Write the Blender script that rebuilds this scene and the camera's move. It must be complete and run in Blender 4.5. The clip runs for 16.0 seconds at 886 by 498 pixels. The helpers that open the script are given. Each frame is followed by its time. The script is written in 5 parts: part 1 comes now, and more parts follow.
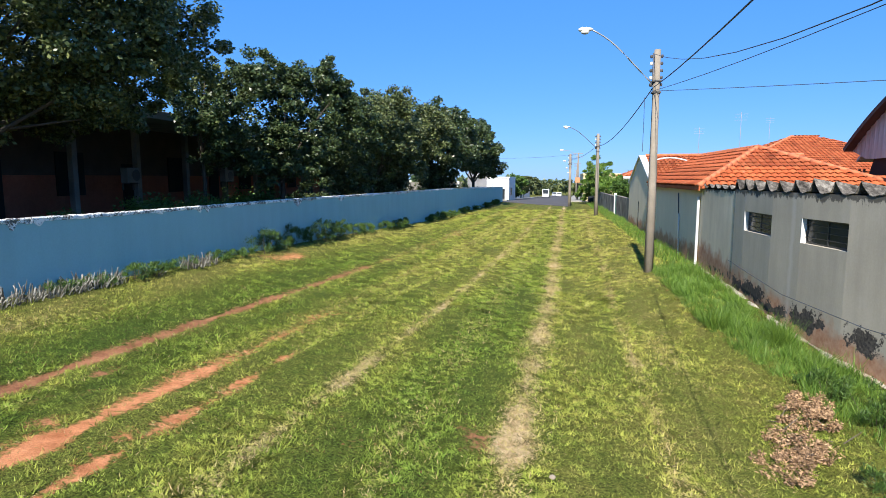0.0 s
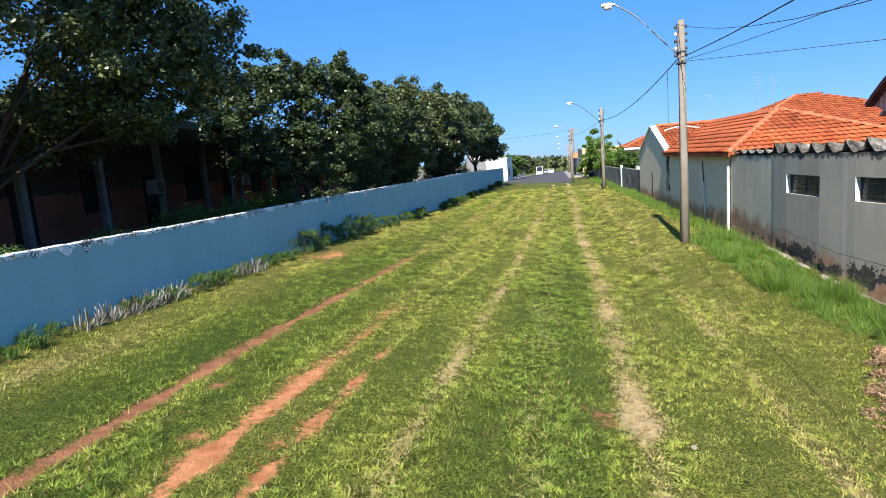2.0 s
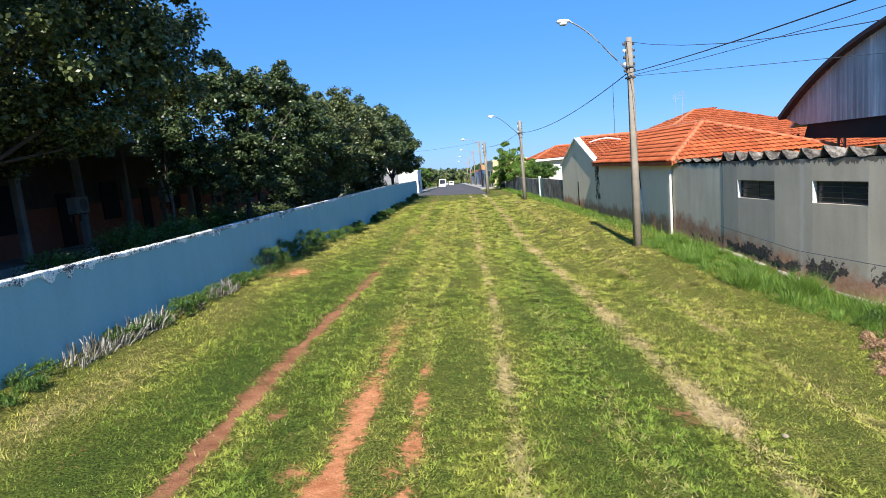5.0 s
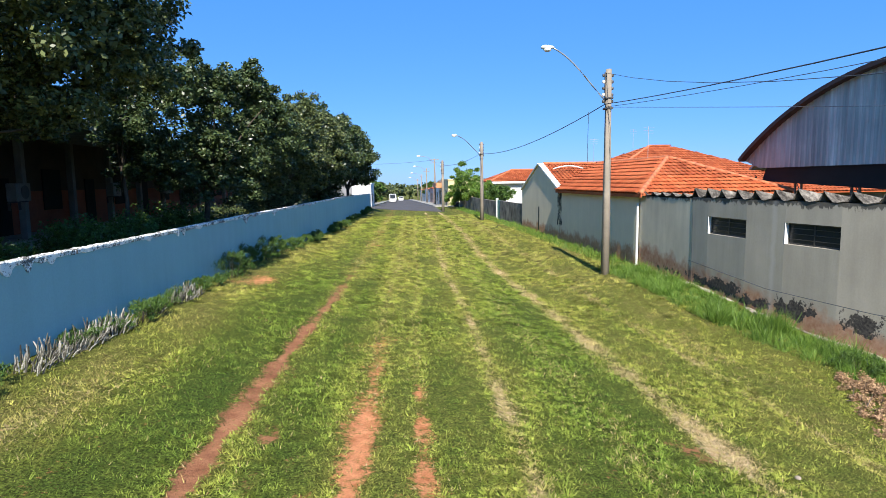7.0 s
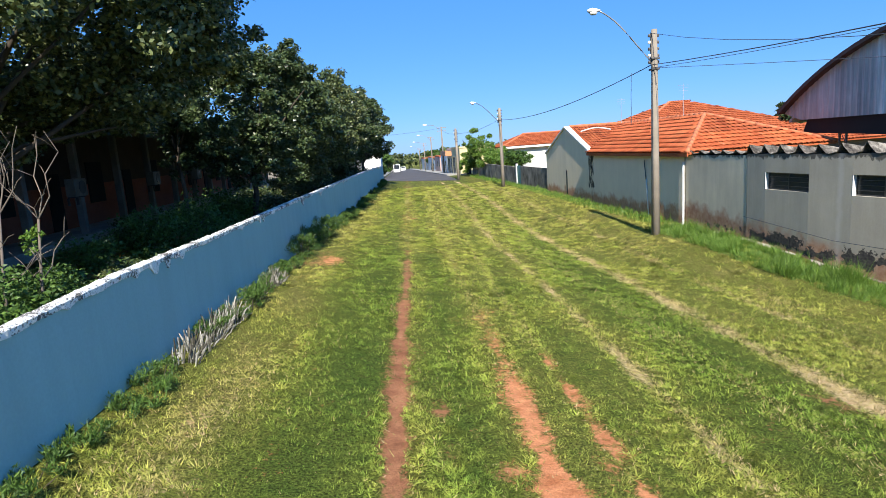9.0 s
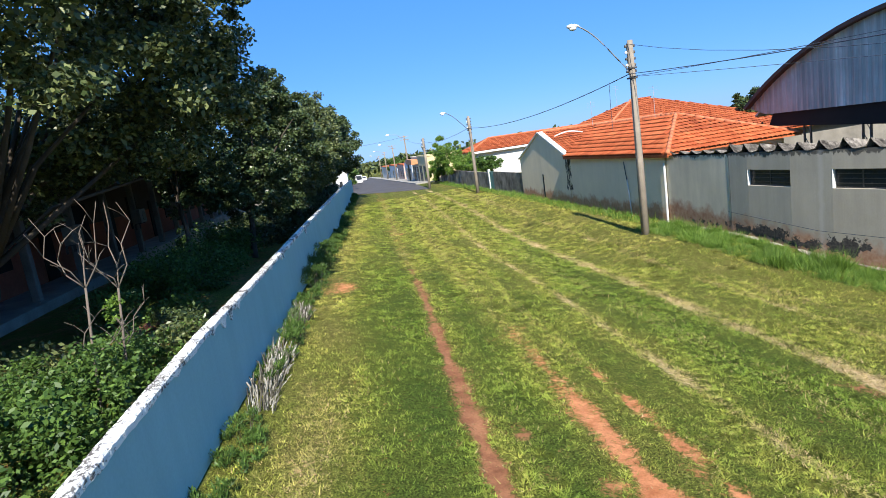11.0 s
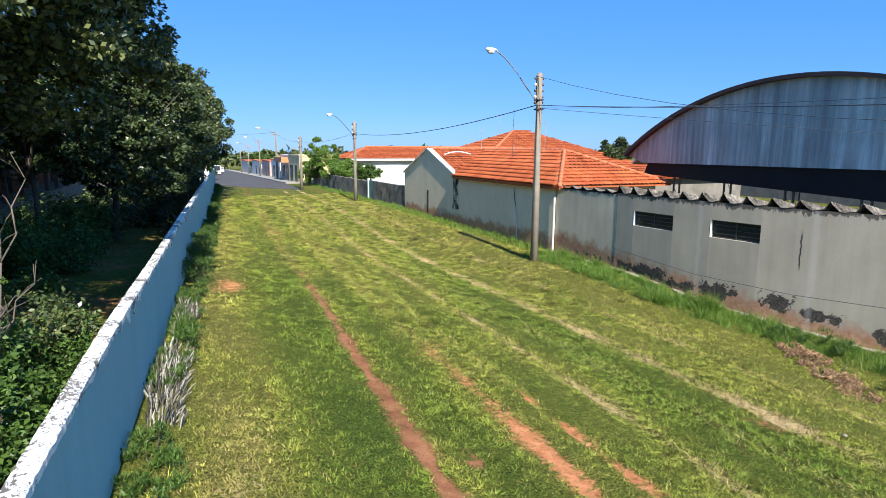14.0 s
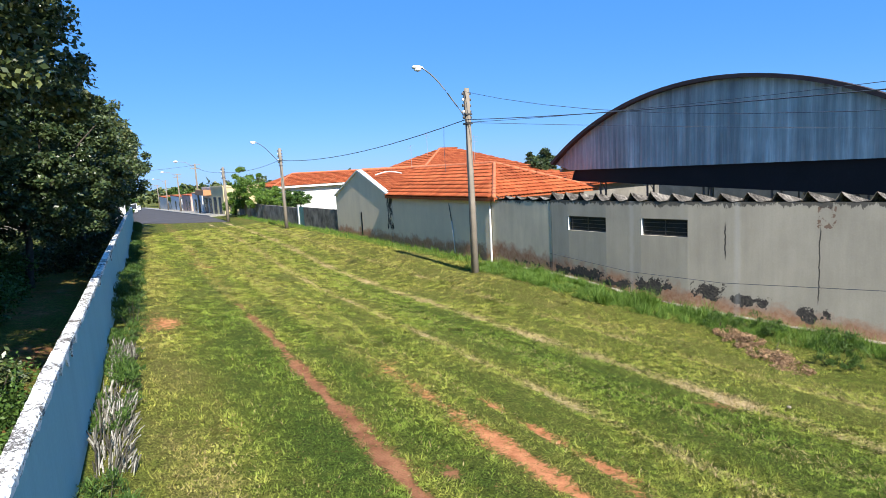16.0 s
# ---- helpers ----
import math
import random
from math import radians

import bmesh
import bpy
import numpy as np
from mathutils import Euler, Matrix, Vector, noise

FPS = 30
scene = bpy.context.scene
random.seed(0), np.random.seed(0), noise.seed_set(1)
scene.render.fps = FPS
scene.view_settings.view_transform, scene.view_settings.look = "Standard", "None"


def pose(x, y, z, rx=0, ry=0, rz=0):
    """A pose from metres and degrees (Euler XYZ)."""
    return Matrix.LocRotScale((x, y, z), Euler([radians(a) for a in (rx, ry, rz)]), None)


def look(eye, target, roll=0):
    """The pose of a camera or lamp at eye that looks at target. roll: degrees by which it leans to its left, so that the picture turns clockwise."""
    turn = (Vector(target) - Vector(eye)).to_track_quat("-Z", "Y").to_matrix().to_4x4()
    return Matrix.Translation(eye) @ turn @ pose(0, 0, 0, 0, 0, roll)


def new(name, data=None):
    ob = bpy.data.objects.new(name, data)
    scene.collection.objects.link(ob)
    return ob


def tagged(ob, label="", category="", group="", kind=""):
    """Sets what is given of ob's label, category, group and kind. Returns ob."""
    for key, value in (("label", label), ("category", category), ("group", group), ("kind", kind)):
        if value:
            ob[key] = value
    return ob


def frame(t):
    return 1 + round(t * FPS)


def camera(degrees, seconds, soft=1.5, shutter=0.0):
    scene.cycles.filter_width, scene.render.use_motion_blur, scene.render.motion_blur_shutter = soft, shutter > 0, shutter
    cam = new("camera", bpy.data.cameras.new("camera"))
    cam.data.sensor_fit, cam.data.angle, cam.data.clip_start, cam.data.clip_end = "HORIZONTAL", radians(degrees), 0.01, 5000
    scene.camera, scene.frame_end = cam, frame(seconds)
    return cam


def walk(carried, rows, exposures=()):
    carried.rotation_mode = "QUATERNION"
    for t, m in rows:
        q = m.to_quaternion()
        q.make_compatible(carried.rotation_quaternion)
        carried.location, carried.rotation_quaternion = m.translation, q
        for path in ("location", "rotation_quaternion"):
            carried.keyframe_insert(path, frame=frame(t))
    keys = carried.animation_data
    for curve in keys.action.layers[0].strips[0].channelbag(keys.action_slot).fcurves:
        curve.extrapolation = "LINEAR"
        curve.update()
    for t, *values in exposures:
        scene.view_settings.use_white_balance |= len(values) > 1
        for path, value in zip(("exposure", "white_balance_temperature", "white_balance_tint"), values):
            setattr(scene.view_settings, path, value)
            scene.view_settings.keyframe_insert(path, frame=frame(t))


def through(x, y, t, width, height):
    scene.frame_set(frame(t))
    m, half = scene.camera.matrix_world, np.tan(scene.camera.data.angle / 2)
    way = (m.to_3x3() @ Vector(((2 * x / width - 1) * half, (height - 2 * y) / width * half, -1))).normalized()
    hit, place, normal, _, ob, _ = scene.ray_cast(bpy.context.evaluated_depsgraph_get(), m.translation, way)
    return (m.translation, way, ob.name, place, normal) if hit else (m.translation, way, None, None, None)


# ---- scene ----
cam = camera(74.0, 16.0, soft=0.8)
PATH = [
    (0, (1.394, -0.119, 3.305), (1.045, 1.836, 3.064), -0.00),
    (0.5, (1.188, -0.201, 3.311), (0.712, 1.729, 3.086), -2.73),
    (1, (0.855, -0.568, 3.366), (0.310, 1.343, 3.137), -3.92),
    (1.5, (0.449, -0.586, 3.464), (-0.013, 1.343, 3.201), -5.17),
    (2, (-0.082, -0.505, 3.463), (-0.409, 1.447, 3.172), -4.56),
    (2.5, (-0.744, -0.438, 3.366), (-0.867, 1.537, 3.081), -4.19),
    (3, (-1.123, -0.464, 3.413), (-1.170, 1.515, 3.129), -4.75),
    (3.5, (-1.307, -0.744, 3.562), (-1.375, 1.236, 3.285), -7.57),
    (3.7, (-1.390, -0.875, 3.616), (-1.512, 1.101, 3.334), -9.26),
    (5.8, (-3.017, -0.067, 3.541), (-2.856, 1.910, 3.289), -1.69),
    (6, (-3.107, -0.014, 3.533), (-2.916, 1.962, 3.290), -1.10),
    (6.5, (-3.194, -0.030, 3.533), (-2.978, 1.946, 3.315), 0.14),
    (7, (-3.323, 0.005, 3.588), (-3.104, 1.980, 3.358), -0.77),
    (7.5, (-3.566, -0.186, 3.704), (-3.417, 1.796, 3.483), -2.58),
    (8, (-4.067, -0.485, 3.860), (-3.989, 1.498, 3.612), -4.34),
    (8.5, (-4.676, -0.357, 3.928), (-4.530, 1.615, 3.632), -4.82),
    (9, (-5.239, -0.063, 3.851), (-5.028, 1.897, 3.512), -4.11),
    (9.5, (-5.929, -0.214, 4.223), (-5.629, 1.734, 3.887), -6.18),
    (9.7, (-6.140, -0.413, 4.371), (-5.855, 1.539, 4.044), -8.57),
    (11.8, (-6.997, 0.095, 4.551), (-6.545, 2.010, 4.192), -5.87),
    (12, (-7.191, 0.258, 4.487), (-6.652, 2.149, 4.121), -4.62),
    (12.5, (-7.560, 0.537, 4.411), (-6.887, 2.383, 4.038), -2.95),
    (13, (-7.726, 0.618, 4.390), (-6.975, 2.437, 4.033), -1.15),
    (13.5, (-7.770, 0.631, 4.394), (-6.992, 2.443, 4.060), -0.26),
    (14, (-7.856, 0.741, 4.495), (-7.049, 2.540, 4.161), 0.29),
    (14.5, (-7.913, 0.755, 4.545), (-7.064, 2.538, 4.231), -0.42),
    (15, (-7.864, 0.652, 4.523), (-7.034, 2.449, 4.237), -1.64),
    (15.5, (-7.893, 0.690, 4.457), (-7.033, 2.475, 4.183), -2.77),
    (16, (-8.130, 0.908, 4.346), (-7.114, 2.609, 4.076), -3.27),
]
walk(cam, [(t, look(eye, target, roll)) for t, eye, target, roll in PATH])

# ---- light ----
SUN_DIR = Vector((0.072, 1.0, -0.88)).normalized()          # the way the sunlight travels
SUN_EL = math.asin(-SUN_DIR.z)
world = bpy.data.worlds.new("sky")
scene.world = world
world.use_nodes = True
wn = world.node_tree
wn.nodes.clear()
w_out = wn.nodes.new("ShaderNodeOutputWorld")
w_bg = wn.nodes.new("ShaderNodeBackground")
w_sky = wn.nodes.new("ShaderNodeTexSky")
w_sky.sky_type = "NISHITA"
w_sky.sun_disc = False
w_sky.sun_elevation = SUN_EL
w_sky.sun_rotation = math.atan2(-SUN_DIR.x, -SUN_DIR.y)
w_sky.altitude, w_sky.air_density, w_sky.dust_density, w_sky.ozone_density = 300.0, 1.0, 0.1, 3.0
w_bg.inputs["Strength"].default_value = 0.049
w_tint = wn.nodes.new("ShaderNodeMix")
w_tint.data_type, w_tint.blend_type = "RGBA", "MULTIPLY"
w_tint.inputs[0].default_value = 1.0
w_tint.inputs[7].default_value = (0.80, 1.04, 1.75, 1)
wn.links.new(w_sky.outputs["Color"], w_tint.inputs[6])
w_even = wn.nodes.new("ShaderNodeMix")
w_even.data_type = "RGBA"
w_even.inputs[0].default_value = 0.5
w_even.inputs[7].default_value = (0.85, 5.15, 13.0, 1)           # the even deep blue of a very clear day
wn.links.new(w_tint.outputs[2], w_even.inputs[6])
wn.links.new(w_even.outputs[2], w_bg.inputs["Color"])
wn.links.new(w_bg.outputs["Background"], w_out.inputs["Surface"])
sun = new("sun", bpy.data.lights.new("sun", "SUN"))
sun.data.energy, sun.data.angle, sun.data.color = 5.0, radians(0.53), (1.0, 0.95, 0.86)
sun.matrix_world = look((-3, -40, 45), Vector((-3, -40, 45)) + SUN_DIR)
scene.view_settings.exposure = 0.9

# ---- small helpers ----


def smooth(a, b, x):
    t = np.clip((x - a) / (b - a), 0, 1)
    return t * t * (3 - 2 * t)


def wall_x(y):
    """The street face of the blue wall."""
    return -9.172 + 0.0715 * y


FALL, VEER = 0.027, 0.042          # the street beyond the verge falls away and veers


def height(x, y):
    """The ground's height: a verge that rises to both sides, level farther off."""
    x, y = np.asarray(x, float), np.asarray(y, float)
    west = smooth(-3.0, -7.0, x)
    n = 0.035 - 0.095 * np.clip(x, -10.5, 2.5) - 0.042 * np.clip(x + 4.2, -4.5, 0) - 0.0185 * (1 - 0.8 * west) * (np.clip(y, 2, 30) - 15)
    side = np.interp(y, [2, 8, 12.5, 17, 30, 48], [-0.6, -0.4, -0.15, 0.24, 0.22, 0.4])
    n = n + (side - n) * smooth(2.0, 5.2, x)
    return n + (0.40 - n) * smooth(18, 48, y) - FALL * np.clip(y - 72, 0, 260)


def gz(x, y):
    return float(height(x, y))


def box(bm, x0, x1, y0, y1, z0, z1, bevel=0.0):
    b = bmesh.new()
    bmesh.ops.create_cube(b, size=1.0)
    bmesh.ops.scale(b, vec=(x1 - x0, y1 - y0, z1 - z0), verts=b.verts)
    bmesh.ops.translate(b, vec=((x0 + x1) / 2, (y0 + y1) / 2, (z0 + z1) / 2), verts=b.verts)
    if bevel:
        bmesh.ops.bevel(b, geom=b.edges[:], offset=bevel, segments=2, affect="EDGES", profile=0.5)
    join(bm, b)


def join(bm, other):
    """Adds the bmesh other to bm, and frees it."""
    m = bpy.data.meshes.new("tmp")
    other.to_mesh(m)
    other.free()
    bm.from_mesh(m)
    bpy.data.meshes.remove(m)


def tube(bm, points, radii, seg=8, cap=True):
    """A tube along the points, with a radius at each."""
    pts = [Vector(p) for p in points]
    rings = []
    for i, p in enumerate(pts):
        d = (pts[min(i + 1, len(pts) - 1)] - pts[max(i - 1, 0)]).normalized()
        a = d.orthogonal().normalized() if abs(d.z) < 0.9 else (Vector((1, 0, 0)) - d * d.x).normalized()
        b = d.cross(a)
        r = radii[i] if hasattr(radii, "__len__") else radii
        rings.append([bm.verts.new(p + (a * math.cos(t) + b * math.sin(t)) * r) for t in [2 * math.pi * k / seg for k in range(seg)]])
    for lo, hi in zip(rings, rings[1:]):
        for k in range(seg):
            bm.faces.new((lo[k], lo[(k + 1) % seg], hi[(k + 1) % seg], hi[k]))
    if cap:
        bm.faces.new(rings[0][::-1])
        bm.faces.new(rings[-1])


def prism(bm, outline, axis, a, b):
    """An outline of (u, v) pulled from a to b along an axis: x takes (y, z), y takes (x, z), z takes (x, y)."""
    def at(u, v, w):
        return {"x": (w, u, v), "y": (u, w, v), "z": (u, v, w)}[axis]
    lo = [bm.verts.new(at(u, v, a)) for u, v in outline]
    hi = [bm.verts.new(at(u, v, b)) for u, v in outline]
    n = len(lo)
    bm.faces.new(lo)
    bm.faces.new(hi[::-1])
    for i in range(n):
        bm.faces.new((lo[i], lo[(i + 1) % n], hi[(i + 1) % n], hi[i]))
    bmesh.ops.recalc_face_normals(bm, faces=bm.faces[:])


def thing(name, at, label, category, group="", kind=""):
    ob = new(name)
    ob.location = at
    ob.empty_display_size = 0.2
    return tagged(ob, label, category, group, kind)


def hang(ob, parent):
    """Puts ob, built in world places, under its parent."""
    ob.parent = parent
    if parent.type == "EMPTY":
        ob.matrix_parent_inverse = Matrix.Translation(-parent.location)
    return ob


def mesh_of(bm, name, material, flat=True):
    me = bpy.data.meshes.new(name)
    bmesh.ops.recalc_face_normals(bm, faces=bm.faces[:])
    bm.to_mesh(me)
    bm.free()
    me.materials.append(material)
    if not flat:
        me.shade_smooth()
    return me


def part(name, bm, material, parent, label="", flat=True):
    ob = hang(new(name, mesh_of(bm, name, material, flat)), parent)
    return tagged(ob, label)


def solid(name, bm, material, label, category="", kind="", group="", flat=True):
    return tagged(new(name, mesh_of(bm, name, material, flat)), label, category, group, kind)


def raw_mesh(name, verts, faces, material, islands=None):
    """A mesh from arrays, for grass and leaves."""
    me = bpy.data.meshes.new(name)
    verts, faces = np.ascontiguousarray(verts, np.float32), np.ascontiguousarray(faces, np.int32)
    n, k = faces.shape
    me.vertices.add(len(verts))
    me.vertices.foreach_set("co", verts.ravel())
    me.loops.add(n * k)
    me.loops.foreach_set("vertex_index", faces.ravel())
    me.polygons.add(n)
    me.polygons.foreach_set("loop_start", np.arange(0, n * k, k, dtype=np.int32))
    me.update(calc_edges=True)
    me.materials.append(material)
    return me


# ---- materials ----


class Mat:
    """A node material under construction."""

    def __init__(self, name, rough=0.8, metal=0.0, spec=0.3):
        self.m = bpy.data.materials.new(name)
        self.m.use_nodes = True
        self.t = self.m.node_tree
        self.b = self.t.nodes["Principled BSDF"]
        self.b.inputs["Roughness"].default_value = rough
        self.b.inputs["Metallic"].default_value = metal
        self.b.inputs["Specular IOR Level"].default_value = spec
        self.co = self.t.nodes.new("ShaderNodeTexCoord").outputs["Object"]
        self.geo = self.t.nodes.new("ShaderNodeNewGeometry")

    def node(self, kind, **values):
        n = self.t.nodes.new(kind)
        for k, v in values.items():
            n.inputs[k].default_value = v
        return n

    def link(self, a, b):
        self.t.links.new(a, b)

    def pos(self):
        return self.geo.outputs["Position"]

    def noise(self, scale, detail=4.0, rough=0.6, stretch=None, world=True):
        n = self.node("ShaderNodeTexNoise", Scale=scale, Detail=detail, Roughness=rough)
        src = self.pos() if world else self.co
        if stretch:
            mp = self.node("ShaderNodeMapping")
            mp.inputs["Scale"].default_value = stretch
            self.link(src, mp.inputs["Vector"])
            src = mp.outputs["Vector"]
        self.link(src, n.inputs["Vector"])
        return n.outputs["Fac"]

    def ramp(self, fac, stops):
        r = self.node("ShaderNodeValToRGB")
        el = r.color_ramp.elements
        while len(el) < len(stops):
            el.new(0.5)
        for e, (p, c) in zip(el, stops):
            e.position, e.color = p, (*(c if hasattr(c, "__len__") else (c, c, c)), 1)
        self.link(fac, r.inputs["Fac"])
        return r.outputs["Color"]

    def mix(self, fac, a, b, how="MIX"):
        n = self.t.nodes.new("ShaderNodeMix")
        n.data_type, n.blend_type = "RGBA", how
        for s, v in ((n.inputs[0], fac), (n.inputs[6], a), (n.inputs[7], b)):
            if hasattr(v, "links"):
                self.link(v, s)
            else:
                s.default_value = (*v, 1) if hasattr(v, "__len__") else v
        return n.outputs[2]

    def math(self, op, a, b=0.0, c=0.0):
        n = self.t.nodes.new("ShaderNodeMath")
        n.operation = op
        for s, v in zip(n.inputs, (a, b, c)):
            if hasattr(v, "links"):
                self.link(v, s)
            else:
                s.default_value = v
        return n.outputs[0]

    def axis(self, which):
        s = self.t.nodes.new("ShaderNodeSeparateXYZ")
        self.link(self.pos(), s.inputs[0])
        return s.outputs["xyz".index(which)]

    def band(self, v, lo, hi, soft):
        """1 where v lies between lo and hi, with soft edges."""
        a = self.node("ShaderNodeMapRange")
        b = self.node("ShaderNodeMapRange")
        for n, p, q in ((a, lo - soft, lo + soft), (b, hi + soft, hi - soft)):
            n.inputs["From Min"].default_value, n.inputs["From Max"].default_value = p, q
            self.link(v, n.inputs["Value"])
        return self.math("MULTIPLY", a.outputs["Result"], b.outputs["Result"])

    def rnd(self, objects=True):
        if objects:
            return self.node("ShaderNodeObjectInfo").outputs["Random"]
        return self.geo.outputs["Random Per Island"]

    def color(self, c):
        s = self.b.inputs["Base Color"]
        if hasattr(c, "links"):
            self.link(c, s)
        else:
            s.default_value = (*c, 1)
        return self

    def bump(self, fac, strength=0.3, distance=0.02):
        n = self.node("ShaderNodeBump", Strength=strength, Distance=distance)
        self.link(fac, n.inputs["Height"])
        self.link(n.outputs["Normal"], self.b.inputs["Normal"])
        return self

    def rough(self, fac):
        self.link(fac, self.b.inputs["Roughness"])
        return self


def plain(name, c, rough=0.7, metal=0.0, vary=0.25, scale=6.0, bump=0.15):
    """One colour with mottling at two scales."""
    m = Mat(name, rough, metal)
    dark = tuple(v * (1 - vary) for v in c)
    light = tuple(min(1, v * (1 + vary * 0.6)) for v in c)
    col = m.ramp(m.noise(scale * 0.25, 5), [(0.3, dark), (0.72, light)])
    fine = m.ramp(m.noise(scale * 6, 3), [(0.25, 0.78), (0.75, 1.0)])
    m.color(m.mix(1.0, col, fine, "MULTIPLY"))
    m.bump(m.noise(scale * 5, 4), bump, 0.01)
    return m.m


def foliage(name, dark, light, rough=0.55, through=0.12):
    """Leaves: each its own shade, a little light shining through."""
    m = Mat(name, rough, 0.0, 0.35)
    col = m.ramp(m.rnd(False), [(0.0, dark), (0.6, tuple((a + b) / 2 for a, b in zip(dark, light))), (1.0, light)])
    big = m.ramp(m.noise(0.9, 3), [(0.3, 0.7), (0.7, 1.0)])
    col = m.mix(1.0, col, big, "MULTIPLY")
    return leafy(m, col, through)


def leafy(m, col, through):
    """Gives m the colour col, and lets a share of the light shine through."""
    m.color(col)
    tr = m.t.nodes.new("ShaderNodeBsdfTranslucent")
    m.link(col, tr.inputs["Color"])
    mixer = m.t.nodes.new("ShaderNodeMixShader")
    mixer.inputs[0].default_value = through
    m.link(m.b.outputs[0], mixer.inputs[1])
    m.link(tr.outputs[0], mixer.inputs[2])
    m.link(mixer.outputs[0], m.t.nodes["Material Output"].inputs["Surface"])
    return m.m


TURF = [(0.05, (0.40, 0.338, 0.105)), (0.36, (0.30, 0.312, 0.062)), (0.60, (0.205, 0.255, 0.042)), (0.95, (0.115, 0.185, 0.028))]


def turf():
    """Mown grass: every tuft and blade its own shade, from deep green to yellowish where it is dry or trodden."""
    m = Mat("turf_blades", 0.65, 0.0, 0.12)
    at = m.node("ShaderNodeAttribute")
    at.attribute_name = "bare"
    sep = m.t.nodes.new("ShaderNodeSeparateColor")
    m.link(at.outputs["Color"], sep.inputs[0])
    drift = m.math("ADD", m.math("MULTIPLY_ADD", m.noise(0.9, 6, 0.7, (1.0, 0.5, 1.0)), 0.8, -0.4), m.math("MULTIPLY_ADD", m.noise(5.5, 6, 0.75), 1.1, -0.55))
    green = m.math("ADD", sep.outputs[2], drift)
    col = m.ramp(green, TURF)
    worn = m.ramp(m.math("ADD", sep.outputs[1], m.math("MULTIPLY_ADD", m.noise(5.0, 6, 0.7), 1.4, -0.7)), [(0.2, 0.0), (0.8, 0.8)])
    col = m.mix(worn, col, (0.40, 0.31, 0.135))
    dusty = m.ramp(m.math("ADD", sep.outputs[0], m.math("MULTIPLY_ADD", m.noise(6.0, 6, 0.7), 1.2, -0.6)), [(0.25, 0.0), (0.8, 0.6)])
    col = m.mix(dusty, col, (0.30, 0.19, 0.085))
    col = m.mix(1.0, col, m.ramp(at.outputs["Alpha"], [(0.0, 0.32), (0.5, 1.02), (1.0, 1.6)]), "MULTIPLY")
    col = m.mix(1.0, col, m.ramp(m.rnd(False), [(0.0, 0.72), (0.6, 1.0), (1.0, 1.22)]), "MULTIPLY")
    return leafy(m, col, 0.2)


TRACKS = [(-5.2, 0.155, 1.0), (-3.66, 0.2, 1.3), (-2.88, 0.12, 1.0), (-1.62, 0.16, 0.8), (1.08, 0.26, 1.0), (2.9, 0.16, 0.6), (-0.3, 0.3, 0.3)]


def track_x(x0, y):
    """Where a wheel track that passes x0 near the start lies at y: they draw together towards the street."""
    y = np.asarray(y, float)
    lean = 0.062 - 0.027 * float(smooth(-2.0, 1.0, x0))
    return x0 + lean * (np.clip(y, 0, 75) - 6.5) + 0.05 * np.sin(y * 0.33 + x0 * 2)


def ground_material():
    m = Mat("verge_soil_and_turf", 0.95, 0.0, 0.1)
    at = m.node("ShaderNodeAttribute")
    at.attribute_name = "bare"
    sep = m.t.nodes.new("ShaderNodeSeparateColor")
    m.link(at.outputs["Color"], sep.inputs[0])
    drift = m.math("ADD", m.math("MULTIPLY_ADD", m.noise(0.9, 6, 0.7, (1.0, 0.5, 1.0)), 0.8, -0.4), m.math("MULTIPLY_ADD", m.noise(5.5, 6, 0.75), 1.1, -0.55))
    green = m.ramp(m.math("ADD", sep.outputs[2], drift), TURF)
    # shade in the gaps between blades, painted into the green as fine dark mottling
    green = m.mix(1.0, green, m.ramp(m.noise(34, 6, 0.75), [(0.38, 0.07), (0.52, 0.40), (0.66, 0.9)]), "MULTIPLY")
    soil = m.ramp(m.noise(3.0, 6), [(0.32, (0.22, 0.09, 0.045)), (0.66, (0.40, 0.18, 0.092))])
    soil = m.mix(m.math("MAXIMUM", m.band(m.axis("x"), -4.15, -2.3, 0.15), m.band(m.axis("x"), -8.0, -6.0, 0.2)), soil, m.ramp(m.noise(4.0, 6), [(0.32, (0.42, 0.15, 0.062)), (0.66, (0.72, 0.31, 0.145))]))
    soil = m.mix(1.0, soil, m.ramp(m.noise(40, 5, 0.7), [(0.3, 0.72), (0.65, 1.12)]), "MULTIPLY")
    straw = m.ramp(m.noise(9.0, 5), [(0.3, (0.40, 0.27, 0.13)), (0.7, (0.72, 0.55, 0.32))])
    rag = m.noise(11.0, 8, 0.8)
    rag = m.math("ADD", m.math("MULTIPLY", rag, 0.65), m.math("MULTIPLY", m.noise(1.1, 4, 0.6), 0.35))
    soil_f = m.ramp(m.math("MULTIPLY", m.math("ADD", sep.outputs[0], m.math("MULTIPLY_ADD", rag, 4.2, -1.1)), 0.333), [(0.45, 0.0), (0.57, 1.0)])
    straw_f = m.ramp(m.math("MULTIPLY", m.math("ADD", sep.outputs[1], m.math("MULTIPLY_ADD", rag, 3.0, -0.5)), 0.333), [(0.50, 0.0), (0.60, 1.0)])
    col = m.mix(straw_f, green, straw)
    m.color(m.mix(soil_f, col, soil))
    m.bump(m.noise(30, 5, 0.7), 0.7, 0.05)
    return m.m


